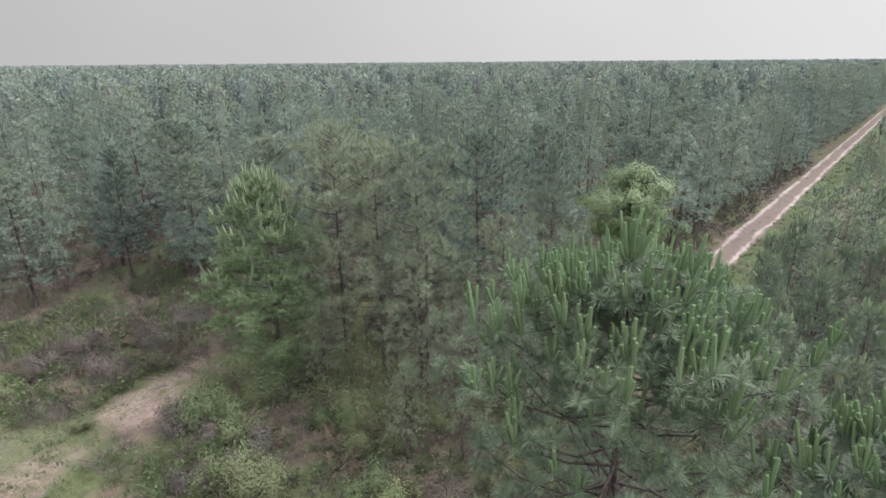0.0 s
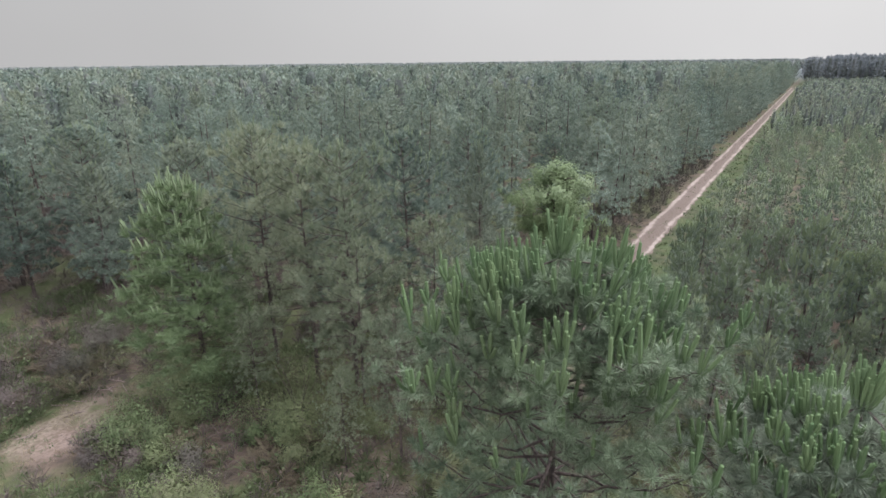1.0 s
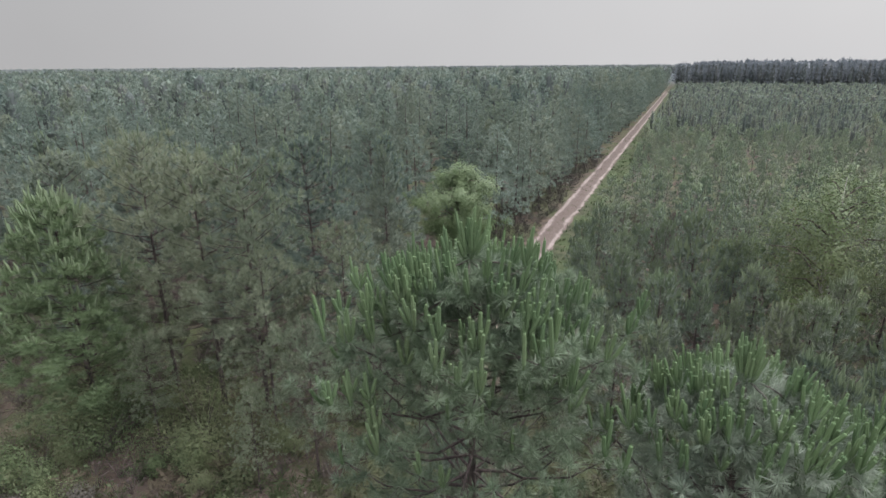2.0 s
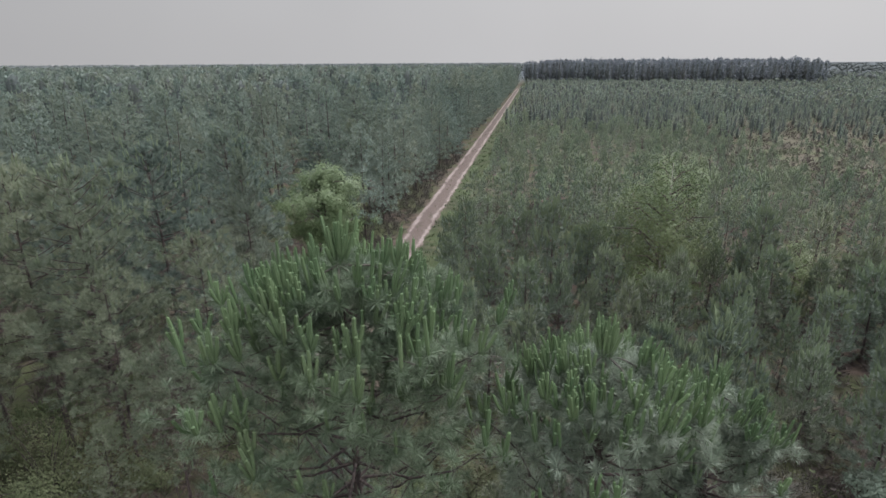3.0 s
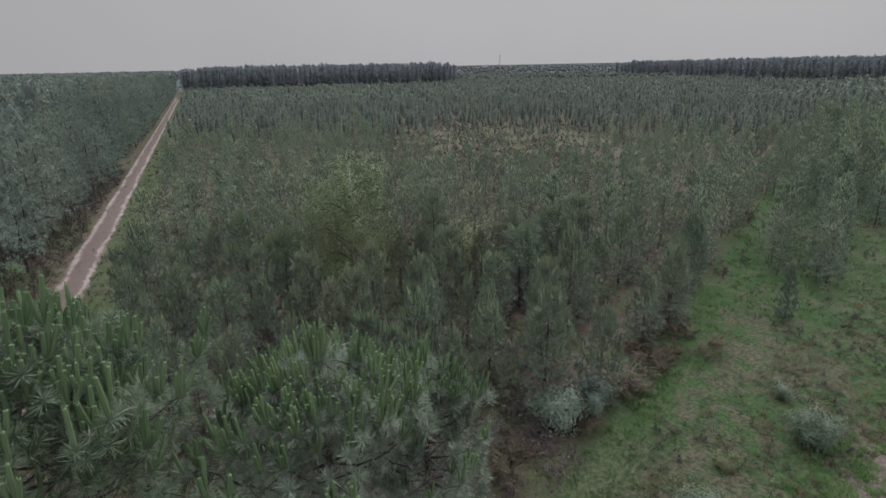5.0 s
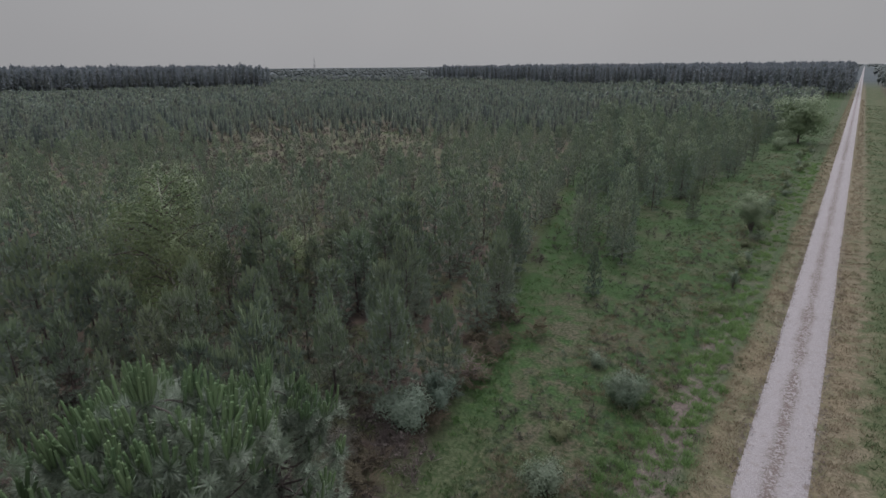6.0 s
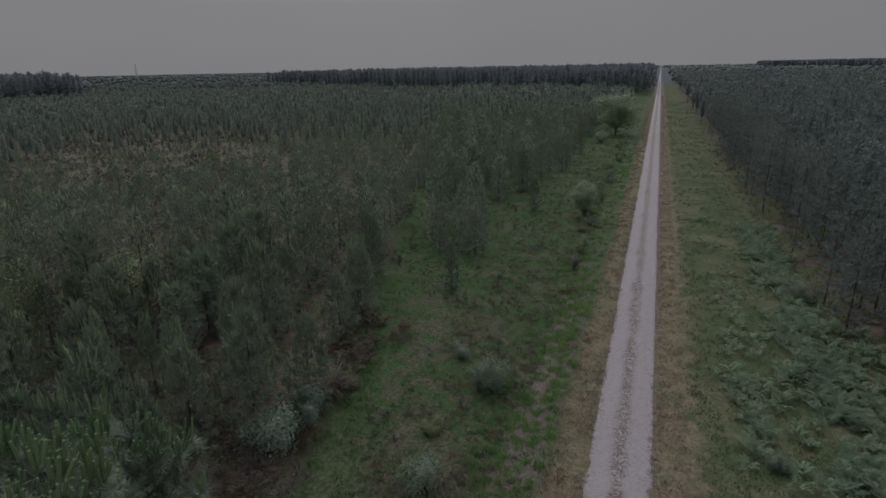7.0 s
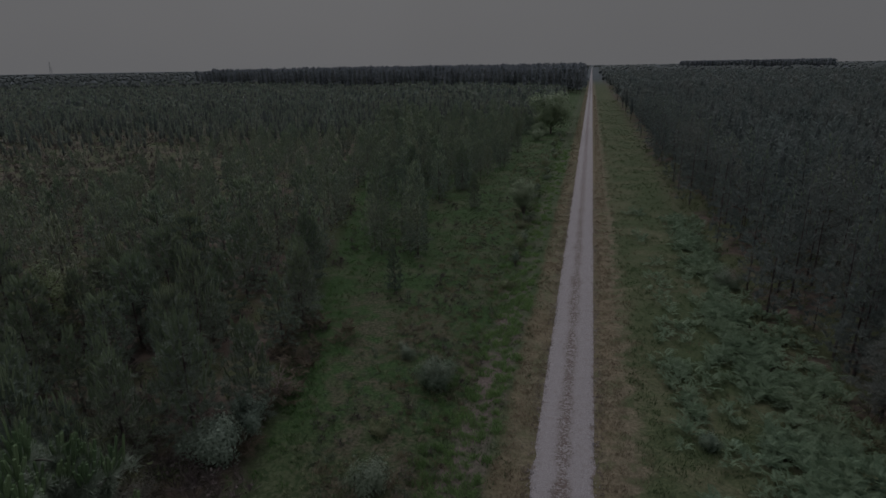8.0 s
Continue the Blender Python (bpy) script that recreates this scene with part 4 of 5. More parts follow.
# woods on the horizon
def horizon_woods():
    r = np.random.default_rng(77)
    n = 11000
    a, d = np.radians(r.uniform(-42, 172, n)), np.exp(r.uniform(math.log(480), math.log(3200), n))
    x, y = -np.sin(a) * d, np.cos(a) * d
    south = track_side(x, y) < -5
    ok = ~in_west_block(x, y) & ~in_north_block(x, y) & (np.abs(x + 0.4) > 9) & ((np.abs(track_side(x, y)) > 6) | (x > 0))
    height = np.where(south, 0.80, np.where(x > 0, 0.46, 0.40)) * np.clip(r.normal(1.0, 0.09, n), 0.8, 1.3)
    rows = np.stack([x, y, height], 1)[ok]
    wide = 2.6 * np.clip(d[ok] / 700, 0.8, 3.0)
    v, t, m = lump_pine(120, 14.0, 4.0, 2.6, "dome", 3, 5, 5, 2.0, 0.9, 0.9, 1.5)
    h = Heap()
    f = rows[:, 2:3]
    pts = np.stack([v[None, :, 0] * wide[:, None] * 0.55 + rows[:, 0:1], v[None, :, 1] * wide[:, None] * 0.55 + rows[:, 1:2], v[None, :, 2] * f], -1)
    h.add(pts.reshape(-1, 3), (t[None] + (np.arange(len(rows)) * len(v))[:, None, None]).reshape(-1, 3))
    h.m[-1] = np.tile(m, len(rows))
    tagged(new("horizon_woods", h.mesh("horizon_woods", [NEEDLE_HAZED, BARK, SHOOT_PALE, CROWN_SHADE])), "dark line of pine woods on the horizon", "woods", kind="stuff")


horizon_woods()


# ---- the three tall pines beside the road ----
def shoot_mesh(seed, candles):
    """A cluster of blunt upright candles clothed in short young needles; the middle one is the longest."""
    r = np.random.default_rng(seed)
    h = Heap()
    for q in range(candles):
        a, tall = q * 2.4 + r.normal(0, 0.3), 1.0 if q == 0 else r.uniform(0.5, 0.88)
        lean = 0.0 if q == 0 else r.uniform(0.16, 0.42)
        bow = np.array([math.cos(a), math.sin(a)]) * lean
        f = np.array([0.0, 0.35, 0.7, 0.97, 1.0])
        path = np.stack([bow[0] * f ** 0.7, bow[1] * f ** 0.7, f], 1) * [tall, tall, tall] + [0.03 * math.cos(a), 0.03 * math.sin(a), 0]
        tube(h, path, np.array([0.046, 0.054, 0.054, 0.046, 0.020]), 6)
        f = np.linspace(0.08, 0.97, 9)
        mids = np.stack([np.interp(f, (0, 0.35, 0.7, 0.97, 1.0), path[:, c]) for c in range(3)], 1)
        blades(h, r, mids, np.tile(unit(path[4] - path[1]), (9, 1)), 6, 0.15, 0.022, 0.7)
    return h.mesh("shoot", [SHOOT])


shoot_meshes = [shoot_mesh(400 + i, (1, 2, 3, 4, 3, 5)[i]) for i in range(6)]


def roadside_pine(x, y, seed, height, foot, reach, label, tufts, shoots, size, whorl, needle):
    """A near pine whose branches, sprays of needles and shoots are parts."""
    r = np.random.default_rng(seed)
    top = thing("roadside_pine_tree", label, "tree", "pines at the crossroads")
    wood = Heap()
    zs = np.linspace(0, height - 0.6, 9)

    def stem(z):
        f = z / height
        return np.array([0.12 * math.sin(2.5 * f + seed), 0.10 * math.sin(3.1 * f), z])

    tube(wood, [stem(z) for z in zs], [0.16 * (1 - 0.90 * z / height) * (1.3 if z == 0 else 1) for z in zs], 10)
    part("trunk", wood.mesh("trunk", [BARK], True), top)
    spots = []
    z = foot
    while z < height - 0.6:
        u = (z - foot) / (height - foot)
        k = int(r.integers(5, 7))
        first = r.uniform(0, 6.28)
        for i in range(k):
            turn = first + i * 6.28 / k + r.normal(0, 0.25)
            out = reach * crown_width(u, "dome") * r.uniform(0.6, 1.15)
            # limbs swing up towards the light, the more the higher they stand
            rise = min(out * (0.25 + 0.75 * u) + r.normal(0, 0.08) * out, height - 0.95 - 0.55 * out * out / reach - z)
            base, bend = stem(z), r.normal(0, 0.2)
            pts = np.array([base + [math.cos(turn + bend * f) * out * f ** 0.85, math.sin(turn + bend * f) * out * f ** 0.85, rise * f ** 1.6 - 0.10 * out * math.sin(3.1 * f) * (1 - u)] for f in (0.0, 0.35, 0.7, 1.0)])
            limb, green = Heap(), Heap()
            tube(limb, pts, [0.046 - 0.026 * u, 0.033 - 0.017 * u, 0.020, 0.009], 5)
            m = max(3, int(tufts * (0.26 + 1.1 * u) * (0.3 + 0.7 * out / reach) * r.uniform(0.85, 1.15)))
            f = 1 - r.uniform(0, 1, m) ** 1.5 * 0.60
            f[0] = 1.0
            along = np.stack([np.interp(f, (0, 0.35, 0.7, 1.0), pts[:, c]) for c in range(3)], 1)
            aside = r.normal(0, 1, (m, 3)) * [1, 1, 0.55] * (out * 0.17 * (1.2 - 0.5 * f))[:, None]
            aside[0] *= 0.1
            here = along + aside
            away = unit(here - base) * [0.7, 0.7, 0.3] + [0, 0, 0.8] + r.normal(0, 0.2, (m, 3))
            for a, b in zip(along[1:], here[1:]):
                tube(limb, [a, (a + b) / 2 - [0, 0, 0.02], b], [0.011, 0.008, 0.005], 3)
            blades(green, r, here, away, 60, 0.25, 0.0175, 1.75)
            blades(green, r, here - unit(away) * 0.10, away, 30, 0.25, 0.0175, 2.0)
            inner = np.stack([np.interp(np.linspace(0.3, 0.95, 7), (0, 0.35, 0.7, 1.0), pts[:, c]) for c in range(3)], 1)
            blades(green, r, inner, np.tile(unit(pts[3] - pts[0]), (7, 1)) + [0, 0, 0.4], 20, 0.23, 0.0165, 2.2)
            branch = part("branch", limb.mesh("branch", [BARK], True), top)
            stuff(part("needles", green.mesh("needles", [needle]), branch))
            spots += [(c, a, 0.35 if q == 0 else 0.0) for q, (c, a) in enumerate(zip(here, away))]
        z += whorl * (1.1 - 0.45 * u) * r.uniform(0.8, 1.2)
    inner = Heap()
    zz = height - 0.6 - (height - foot) * 0.7 * r.uniform(0, 1, 44) ** 1.2
    turn, off = r.uniform(0, 6.28, 44), r.uniform(0.05, 0.45, 44)
    ring = np.stack([np.cos(turn), np.sin(turn), np.zeros(44)], 1)
    blades(inner, r, np.array([stem(q) for q in zz]) + ring * off[:, None], ring * 0.7 + [0, 0, 0.8], 70, 0.25, 0.0115, 1.9)
    stuff(part("needles", inner.mesh("needles", [needle]), top))
    tip = stem(height - 0.6)
    spots += [(tip, np.array([0, 0, 1.0]), 9.0)] + [(tip + [0.09 * math.cos(a), 0.09 * math.sin(a), -0.05], np.array([0.6 * math.cos(a), 0.6 * math.sin(a), 1.0]), 5.0) for a in (0.3, 1.6, 3.0, 4.4, 5.4)]
    crown = Heap()
    blades(crown, r, np.array([q[0] for q in spots[-6:]]), np.array([q[1] for q in spots[-6:]]), 90, 0.25, 0.0115, 1.75)
    stuff(part("needles", crown.mesh("needles", [needle]), top))
    rank = np.array([0.95 * (c[2] - foot) / (height - foot) + 0.35 * math.hypot(c[0], c[1]) / reach + bonus + r.normal(0, 0.30) for c, a, bonus in spots])
    left = shoots
    for k in np.argsort(-rank):
        c, a, bonus = spots[k]
        many = 1
        for q in range(min(many, left)):
            way = unit(np.array(a) * [0.34, 0.34, 1.0] + [0, 0, 0.7] + r.normal(0, 0.08 if q == 0 else 0.17, 3) * [1, 1, 0.3])
            leaf = part("shoot", shoot_meshes[int(r.integers(6))], top)
            girth = size * r.uniform(0.85, 1.1)
            turn = Vector(way).to_track_quat("Z", "Y").to_matrix().to_4x4()
            long = size * (1.3 if bonus > 4 else 1.0) * (r.uniform(0.8, 1.25) if q == 0 else r.uniform(0.55, 0.95)) * (0.75 + 0.35 * (c[2] - foot) / (height - foot))
            leaf.matrix_basis = Matrix.Translation(c) @ turn @ Matrix.Diagonal((girth * 1.15, girth * 1.15, long, 1))
        left -= many
        if left <= 0:
            break
    top.matrix_basis = standing(x, y)


roadside_pine(-9.8, -1.15, 205, 12.3, 4.6, 3.6, "bushy roadside pine with many long upright green shoots", 24, 290, 0.56, 0.44, NEEDLE_NEAR)
roadside_pine(-8.7, 3.45, 207, 10.9, 4.4, 2.7, "roadside pine with glossy long needles and upright shoots", 16, 240, 0.50, 0.44, NEEDLE_GLOSSY)
roadside_pine(-9.7, 6.3, 208, 9.2, 3.2, 2.0, "smaller roadside pine with glossy needles and pale shoots", 13, 150, 0.46, 0.42, NEEDLE_GLOSSY)


# ---- broad-leaved trees and bushes ----
def broad_tree(name, label, x, y, seed, height, reach, foot, limbs, leaf_mat, bark, count, size, group="", girth=1.0, clump=0.14):
    r = np.random.default_rng(seed)
    wood, green = Heap(), Heap()
    ob = thing(name, label, "tree", group)
    tube(wood, [(0, 0, 0), (0.1, 0.05, height * 0.35), (0.0, 0.15, height * 0.7), (0.1, 0.1, height * 0.93)], np.array([0.20, 0.15, 0.09, 0.02]) * girth * height / 8, 8)
    tips = []
    for i in range(limbs):
        z = foot + (height * 0.92 - foot) * (i + 0.5) / limbs
        u = (z - foot) / (height - foot)
        out = reach * math.sin(math.pi * (0.22 + 0.74 * u)) * r.uniform(0.55, 1.25)
        a = i * 2.4 + r.normal(0, 0.3)
        b = np.array([0.05, 0.1, z * 0.92])
        e = b + [math.cos(a) * out, math.sin(a) * out, out * 0.35 + 0.25]
        mid = (b + e) / 2 + [0, 0, 0.18 * out]
        limb = Heap()
        tube(limb, [b, mid, e], np.array([0.05, 0.032, 0.010]) * height / 8, 4)
        part("limb", limb.mesh("limb", [BARK], True), ob)
        for k in range(6):
            f = r.uniform(0.4, 1.08)
            tips.append(b + (e - b) * f + [0, 0, 0.25 * out * f * (1 - f)] + r.normal(0, 0.24 * out, 3) * [1, 1, 0.6])
    tips.append([0.1, 0.1, height - 0.25])
    tips = np.array(tips)
    leaves(green, r, tips, max(4, count // len(tips)), reach * clump, size, 0, tips - [0.05, 0.1, foot + 0.35 * (height - foot)])
    part("trunk", wood.mesh("trunk", [bark], True), ob)
    part("crown", green.mesh("crown", [leaf_mat]), ob)
    ob.matrix_basis = standing(x, y)


def bush(name, label, x, y, seed, height, reach, leaf_mat, count, size, category="bush", group="", stems=9, fine=3.0):
    r = np.random.default_rng(seed)
    wood, green, tips = Heap(), Heap(), []
    for i in range(stems):
        a, out = r.uniform(0, 6.28), reach * math.sqrt(r.uniform(0.02, 1))
        top = np.array([math.cos(a) * out, math.sin(a) * out, height * (1 - 0.5 * (out / reach) ** 2) * r.uniform(0.75, 1.05)])
        tube(wood, [(0, 0, 0), top * [0.4, 0.4, 0.55], top], [0.014 * height, 0.008 * height, 0.003], 4)
        for f in (0.4, 0.6, 0.8, 0.95):
            tips.append(top * [f, f, 0.25 + 0.75 * f] + r.normal(0, 0.10 * reach, 3))
    tips = np.array(tips)
    leaves(green, r, tips, max(3, int(fine * count) // len(tips)), reach * 0.15, size / math.sqrt(fine), 0, tips - [0, 0, 0.15 * height])
    ob = thing(name, label, category, group)
    part("stemwork", wood.mesh("stems", [BARK], True), ob)
    part("foliage", green.mesh("foliage", [leaf_mat]), ob)
    ob.matrix_basis = standing(x, y)
    return ob


broad_tree("oak_tree", "light green leafy oak beside the sandy track", -43.0, -5.5, 1, 8.0, 3.1, 0.6, 36, OAK, BARK, 34000, 0.13, clump=0.085)
broad_tree("birch_tree", "thin-crowned birch with pale stem above the young pines", -31.0, 15.7, 2, 10.3, 2.9, 0.8, 34, BIRCH, BIRCH_BARK, 26000, 0.10, girth=0.5)
for sx, sy, sh, ss in ((-11.0, 128.0, 3.2, 3), (-12.2, 142.0, 4.2, 13), (-10.4, 118.0, 2.6, 23)):
    bush("alder_bush", "light green leafy bush at the far end of the grass strip", sx, sy, ss, sh, sh * 0.55, ALDER, 1500, 0.26, stems=30)
broad_tree("oak_tree", "spreading green oak at the far end of the grass strip", -8.7, 131.5, 6, 8.6, 4.2, 1.4, 22, ALDER, BARK, 7400, 0.34)
broad_tree("birch_sapling", "pale leafed birch sapling among young pines", -28.5, 22.5, 4, 5.6, 1.3, 1.0, 16, BIRCH, BARK, 4200, 0.09)
bush("willow_bush", "silvery grey-green willow bush at the plantation edge", -14.3, 16.4, 5, 1.9, 1.25, WILLOW, 5200, 0.10, stems=26, fine=1.6)
bush("willow_bush", "small silvery willow bush at the plantation edge", -13.7, 18.0, 6, 2.3, 0.85, WILLOW, 2600, 0.10, stems=14, fine=1.6)
bush("broom_bush", "round olive-green broom bush in the grass strip", -6.87, 23.5, 7, 1.9, 1.05, BROOM, 4200, 0.085, stems=22, fine=1.6)
bush("broom_bush", "low olive-green broom bush near the ditch", -7.4, 16.0, 8, 1.4, 1.0, BROOM, 3200, 0.085, stems=18, fine=1.6)
bush("alder_bush", "tall green leafy bush beside the ditch", -6.45, 57.3, 9, 4.2, 1.5, ALDER, 4600, 0.15, stems=18)
r_h = np.random.default_rng(37)
for k in range(26):
    bush("ditch_bush", "low dark green bush along the ditch", -5.9 + r_h.normal(0, 0.5), 38 + 3.5 * k + r_h.normal(0, 1.0), 300 + k, r_h.uniform(0.6, 1.5), r_h.uniform(0.5, 0.95), (GREEN_BRUSH, BROOM)[k % 2], 320, 0.13, group="bushes along the ditch", stems=8)
r_b = np.random.default_rng(31)
for bx, by, bh, bm, bl in (
    (-13.2, -17.2, 1.0, HEATHER, "low brown heather bush at the sandy clearing"), (-11.2, -16.0, 0.9, HEATHER, "low brown heather bush at the sandy clearing"),
    (-17.2, -13.5, 1.8, GREEN_BRUSH, "bushy young oak scrub under the pines"), (-18.6, -17.6, 2.2, GREEN_BRUSH, "bushy young oak scrub under the pines"),
    (-16.4, -17.8, 1.3, GREEN_BRUSH, "low leafy scrub at the edge of the sand"), (-18.4, -11.0, 2.0, GREEN_BRUSH, "bushy young oak scrub under the pines"),
    (-15.8, -11.5, 1.2, GREEN_BRUSH, "low leafy scrub at the edge of the sand"), (-14.6, -26.4, 1.3, HEATHER, "brown dry bramble bush beside the sandy path"),
    (-11.5, -23.0, 0.8, GREEN_BRUSH, "small green bush beside the sandy path"), (-17.6, -26.2, 1.6, HEATHER, "brown dry bramble bush beside the sandy path"),
    (-15.6, -28.8, 1.7, HEATHER, "brown dry bramble bush beside the sandy path"), (-20.6, -27.0, 1.8, HEATHER, "brown dry bramble bush beside the sandy path"),
    (-18.9, -19.0, 3.0, GREEN_BRUSH, "tall leafy oak scrub before the stand"), (-17.4, -16.9, 2.8, GREEN_BRUSH, "tall leafy oak scrub before the stand"), (-18.2, -13.0, 3.2, GREEN_BRUSH, "tall leafy oak scrub before the stand"), (-15.4, -4.6, 2.6, GREEN_BRUSH, "leafy scrub behind the roadside pine"), (-18.9, -5.8, 2.3, GREEN_BRUSH, "leafy scrub behind the roadside pine"),
    (-13.6, -29.6, 1.4, HEATHER, "brown dry bramble bush beside the sandy path"), (-11.6, -29.4, 1.2, GREEN_BRUSH, "dark green bush beside the sandy path"),
    (-15.2, 13.0, 1.5, HEATHER, "brown dry bracken bush under young pines"),
    (5.2, 21.5, 0.8, BROOM, "small green bush on the eastern verge"), (9.6, 40.5, 1.6, BROOM, "green bush at the foot of the slender pines"),
    (-9.3, 26.0, 0.8, BROOM, "small olive bush in the grass strip"), (-8.4, 19.4, 0.7, GREEN_BRUSH, "small weedy bush in the grass strip"),
):
    bush("scrub_bush", bl, bx, by, int(r_b.integers(9999)), bh, bh * r_b.uniform(0.7, 0.95), bm, int(1300 * bh), 0.088, stems=int(6 + 3 * bh))


# ---- bracken beside the road ----
def frond_heap(seed):
    r = np.random.default_rng(seed)
    h = Heap()
    n = 13
    f = np.linspace(0, 1, n)
    spine = np.stack([0.95 * f, 0.06 * np.sin(3 * f + seed), 0.85 * f - 0.66 * f ** 2.2], 1)
    tube(h, spine[::3], 0.012 * (1.1 - f[::3]), 3)
    for i in range(3, n):
        size = 0.36 * (1 - f[i]) ** 0.75 + 0.04
        for side in (-1, 1):
            b = spine[i]
            e = b + [0.20 * size + 0.02, side * size, -0.12 * size + r.normal(0, 0.035)]
            w = 0.022 + 0.055 * size
            h.add([b - [w * 0.5, 0, 0], (b + e) / 2 + [w, 0, 0.035], e, (b + e) / 2 - [w, 0, -0.01]], [(0, 1, 2), (0, 2, 3)])
    return h


frond_heaps = [frond_heap(300 + i) for i in range(3)]
fronds = [h.mesh("frond", [FERN]) for h in frond_heaps]
dead_fronds = [h.mesh("frond", [DEAD_FERN]) for h in frond_heaps]


def frond_pose(k, r):
    return pose(0, 0, 0.15, r.normal(0, 14), r.uniform(-34, 8), k * 57 + r.normal(0, 20))


def bracken(x, y, scale, r, name="bracken_fern", label="spreading green bracken fern beside the road", group="bracken beside the road", kinds=fronds):
    ob = thing(name, label, "fern", group)
    for k in range(int(r.integers(5, 8))):
        leaf = part("frond", kinds[k % 3], ob)
        leaf.matrix_basis = frond_pose(k, r)
    ob.matrix_basis = standing(x, y, scale, r.uniform(0, 6.28))


r_f = np.random.default_rng(41)
spots = []
while len(spots) < 1100:
    fx, fy = r_f.uniform(3.6, 12.6), r_f.uniform(14, 60)
    dense = math.exp(-((fx - 9.1) / 1.8) ** 2) if fy < 36 else 0.5 * math.exp(-((fx - 8.6) / 1.2) ** 2)
    dense += (0.30 if fy < 34 else 0.12) * math.exp(-((fx - 4.7) / 0.6) ** 2)
    if r_f.uniform() < dense * (0.25 + 0.75 * (noise.noise((fx * 0.35, fy * 0.35, 1.0)) > -0.1)):
        spots.append((fx, fy, r_f.uniform(0.45, 0.80)))
spots.sort(key=lambda p: math.hypot(p[0], p[1]))
for fx, fy, fs in spots[:300]:
    bracken(fx, fy, fs, r_f)
far_fern = Heap()
for fx, fy, fs in spots[300:]:
    m = standing(fx, fy, fs, r_f.uniform(0, 6.28))
    for k in range(5):
        v, t, _ = frond_heaps[k % 3].arrays()
        w = np.array(m @ frond_pose(k, r_f))
        far_fern.add(v @ w[:3, :3].T + w[:3, 3], t)
tagged(new("bracken_thicket", far_fern.mesh("bracken_thicket", [FERN])), "green bracken thicket along the eastern verge", "undergrowth", kind="stuff")
r_d = np.random.default_rng(43)
for k in range(230):
    if k >= 206:
        fx, fy = -14.6 + r_d.normal(0, 0.8), 12.7 + r_d.normal(0, 0.7)
    elif k < 80:
        fx, fy = r_d.uniform(-21, -12.5), r_d.choice((r_d.uniform(-31, -24), r_d.uniform(-19.5, -8)))
    else:
        fx, fy = r_d.uniform(-20, -13), r_d.uniform(11, 30)
        if not -8.5 < fx + 0.32 * fy < -4.5:
            continue
    bracken(fx, fy, r_d.uniform(0.6, 1.15), r_d, "dead_bracken_fern", "brown withered bracken fern among heather", "withered bracken", dead_fronds)


# ---- grass, heather and litter ----
def turf(name, label, rows, mat, seed, count, length, width, spread_by=0.9):
    r = np.random.default_rng(seed)
    h = Heap()
    rows = np.asarray(rows, float)
    z = np.array([ground_height(x, y) for x, y in rows[:, :2]]) - 0.02
    centres = np.repeat(np.stack([rows[:, 0], rows[:, 1], z], 1), count, 0)
    size = np.repeat(rows[:, 2], count)
    centres[:, :2] += r.normal(0, 0.10, (len(centres), 2)) * size[:, None]
    a = unit(np.stack([r.normal(0, 0.5, len(centres)) * spread_by, r.normal(0, 0.5, len(centres)) * spread_by, np.ones(len(centres))], 1))
    side = unit(np.cross(a, r.normal(size=a.shape)))
    tall_by, half = (length * size * r.uniform(0.55, 1.15, len(centres)))[:, None], (width * size * r.uniform(0.7, 1.2, len(centres)))[:, None] / 2
    verts = np.stack([centres - side * half, centres + side * half, centres + a * tall_by], 1).reshape(-1, 3)
    h.add(verts, np.arange(len(verts)).reshape(-1, 3))
    tagged(new(name, h.mesh(name, [mat])), label, "grass", kind="stuff")


def strew(seed, n, x0, x1, y0, y1, test, low=0.6, high=1.3):
    r = np.random.default_rng(seed)
    x, y = r.uniform(x0, x1, n), y0 + (y1 - y0) * r.uniform(0, 1, n) ** 1.8
    ok = np.array([test(a, b, r) for a, b in zip(x, y)])
    return np.stack([x, y, r.uniform(low, high, n)], 1)[ok]


def patchy(x, y, k, cut):
    return noise.noise((x * k, y * k, 5.0)) > cut


turf("green_grass", "patchy green grass of the wide strip", strew(1, 20000, -24, -2.6, 10, 200, lambda x, y, r: x + 0.32 * y > -6.5 and patchy(x, y, 0.4, -0.15 if y > 32 else 0.12)), GRASS, 1, 8, 0.20, 0.034)
r_t = np.random.default_rng(47)
tufts = [(-5.25 + 0.5 * c + 0.12 * math.sin(0.5 * n) + r_t.normal(0, 0.10), 11 + 0.56 * n + 0.28 * (c % 2) + r_t.normal(0, 0.10), r_t.uniform(0.7, 1.6)) for n in range(170) for c in range(4) if r_t.uniform() < (0.6, 0.9, 0.9, 0.7)[c] * (1.0 if n < 50 else 0.5)]
turf("tussock_grass", "separate bright green grass tussocks along the ditch", tufts, TUSSOCK, 2, 90, 0.27, 0.030, 1.2)
turf("rank_grass", "tall green rank grass along the gully", strew(21, 420, -6.6, -5.2, 11, 120, lambda x, y, r: patchy(x, y, 0.5, -0.2), 0.5, 1.1), TUSSOCK, 12, 44, 0.36, 0.026, 1.1)
turf("sedge_tufts", "olive and straw sedge tufts in the grass strip", strew(22, 1300, -11.0, -5.2, 11, 110, lambda x, y, r: x + 0.32 * y > -4.6 and patchy(x, y, 0.35, -0.15), 0.4, 1.2), DRY_GRASS, 13, 26, 0.34, 0.022, 1.2)
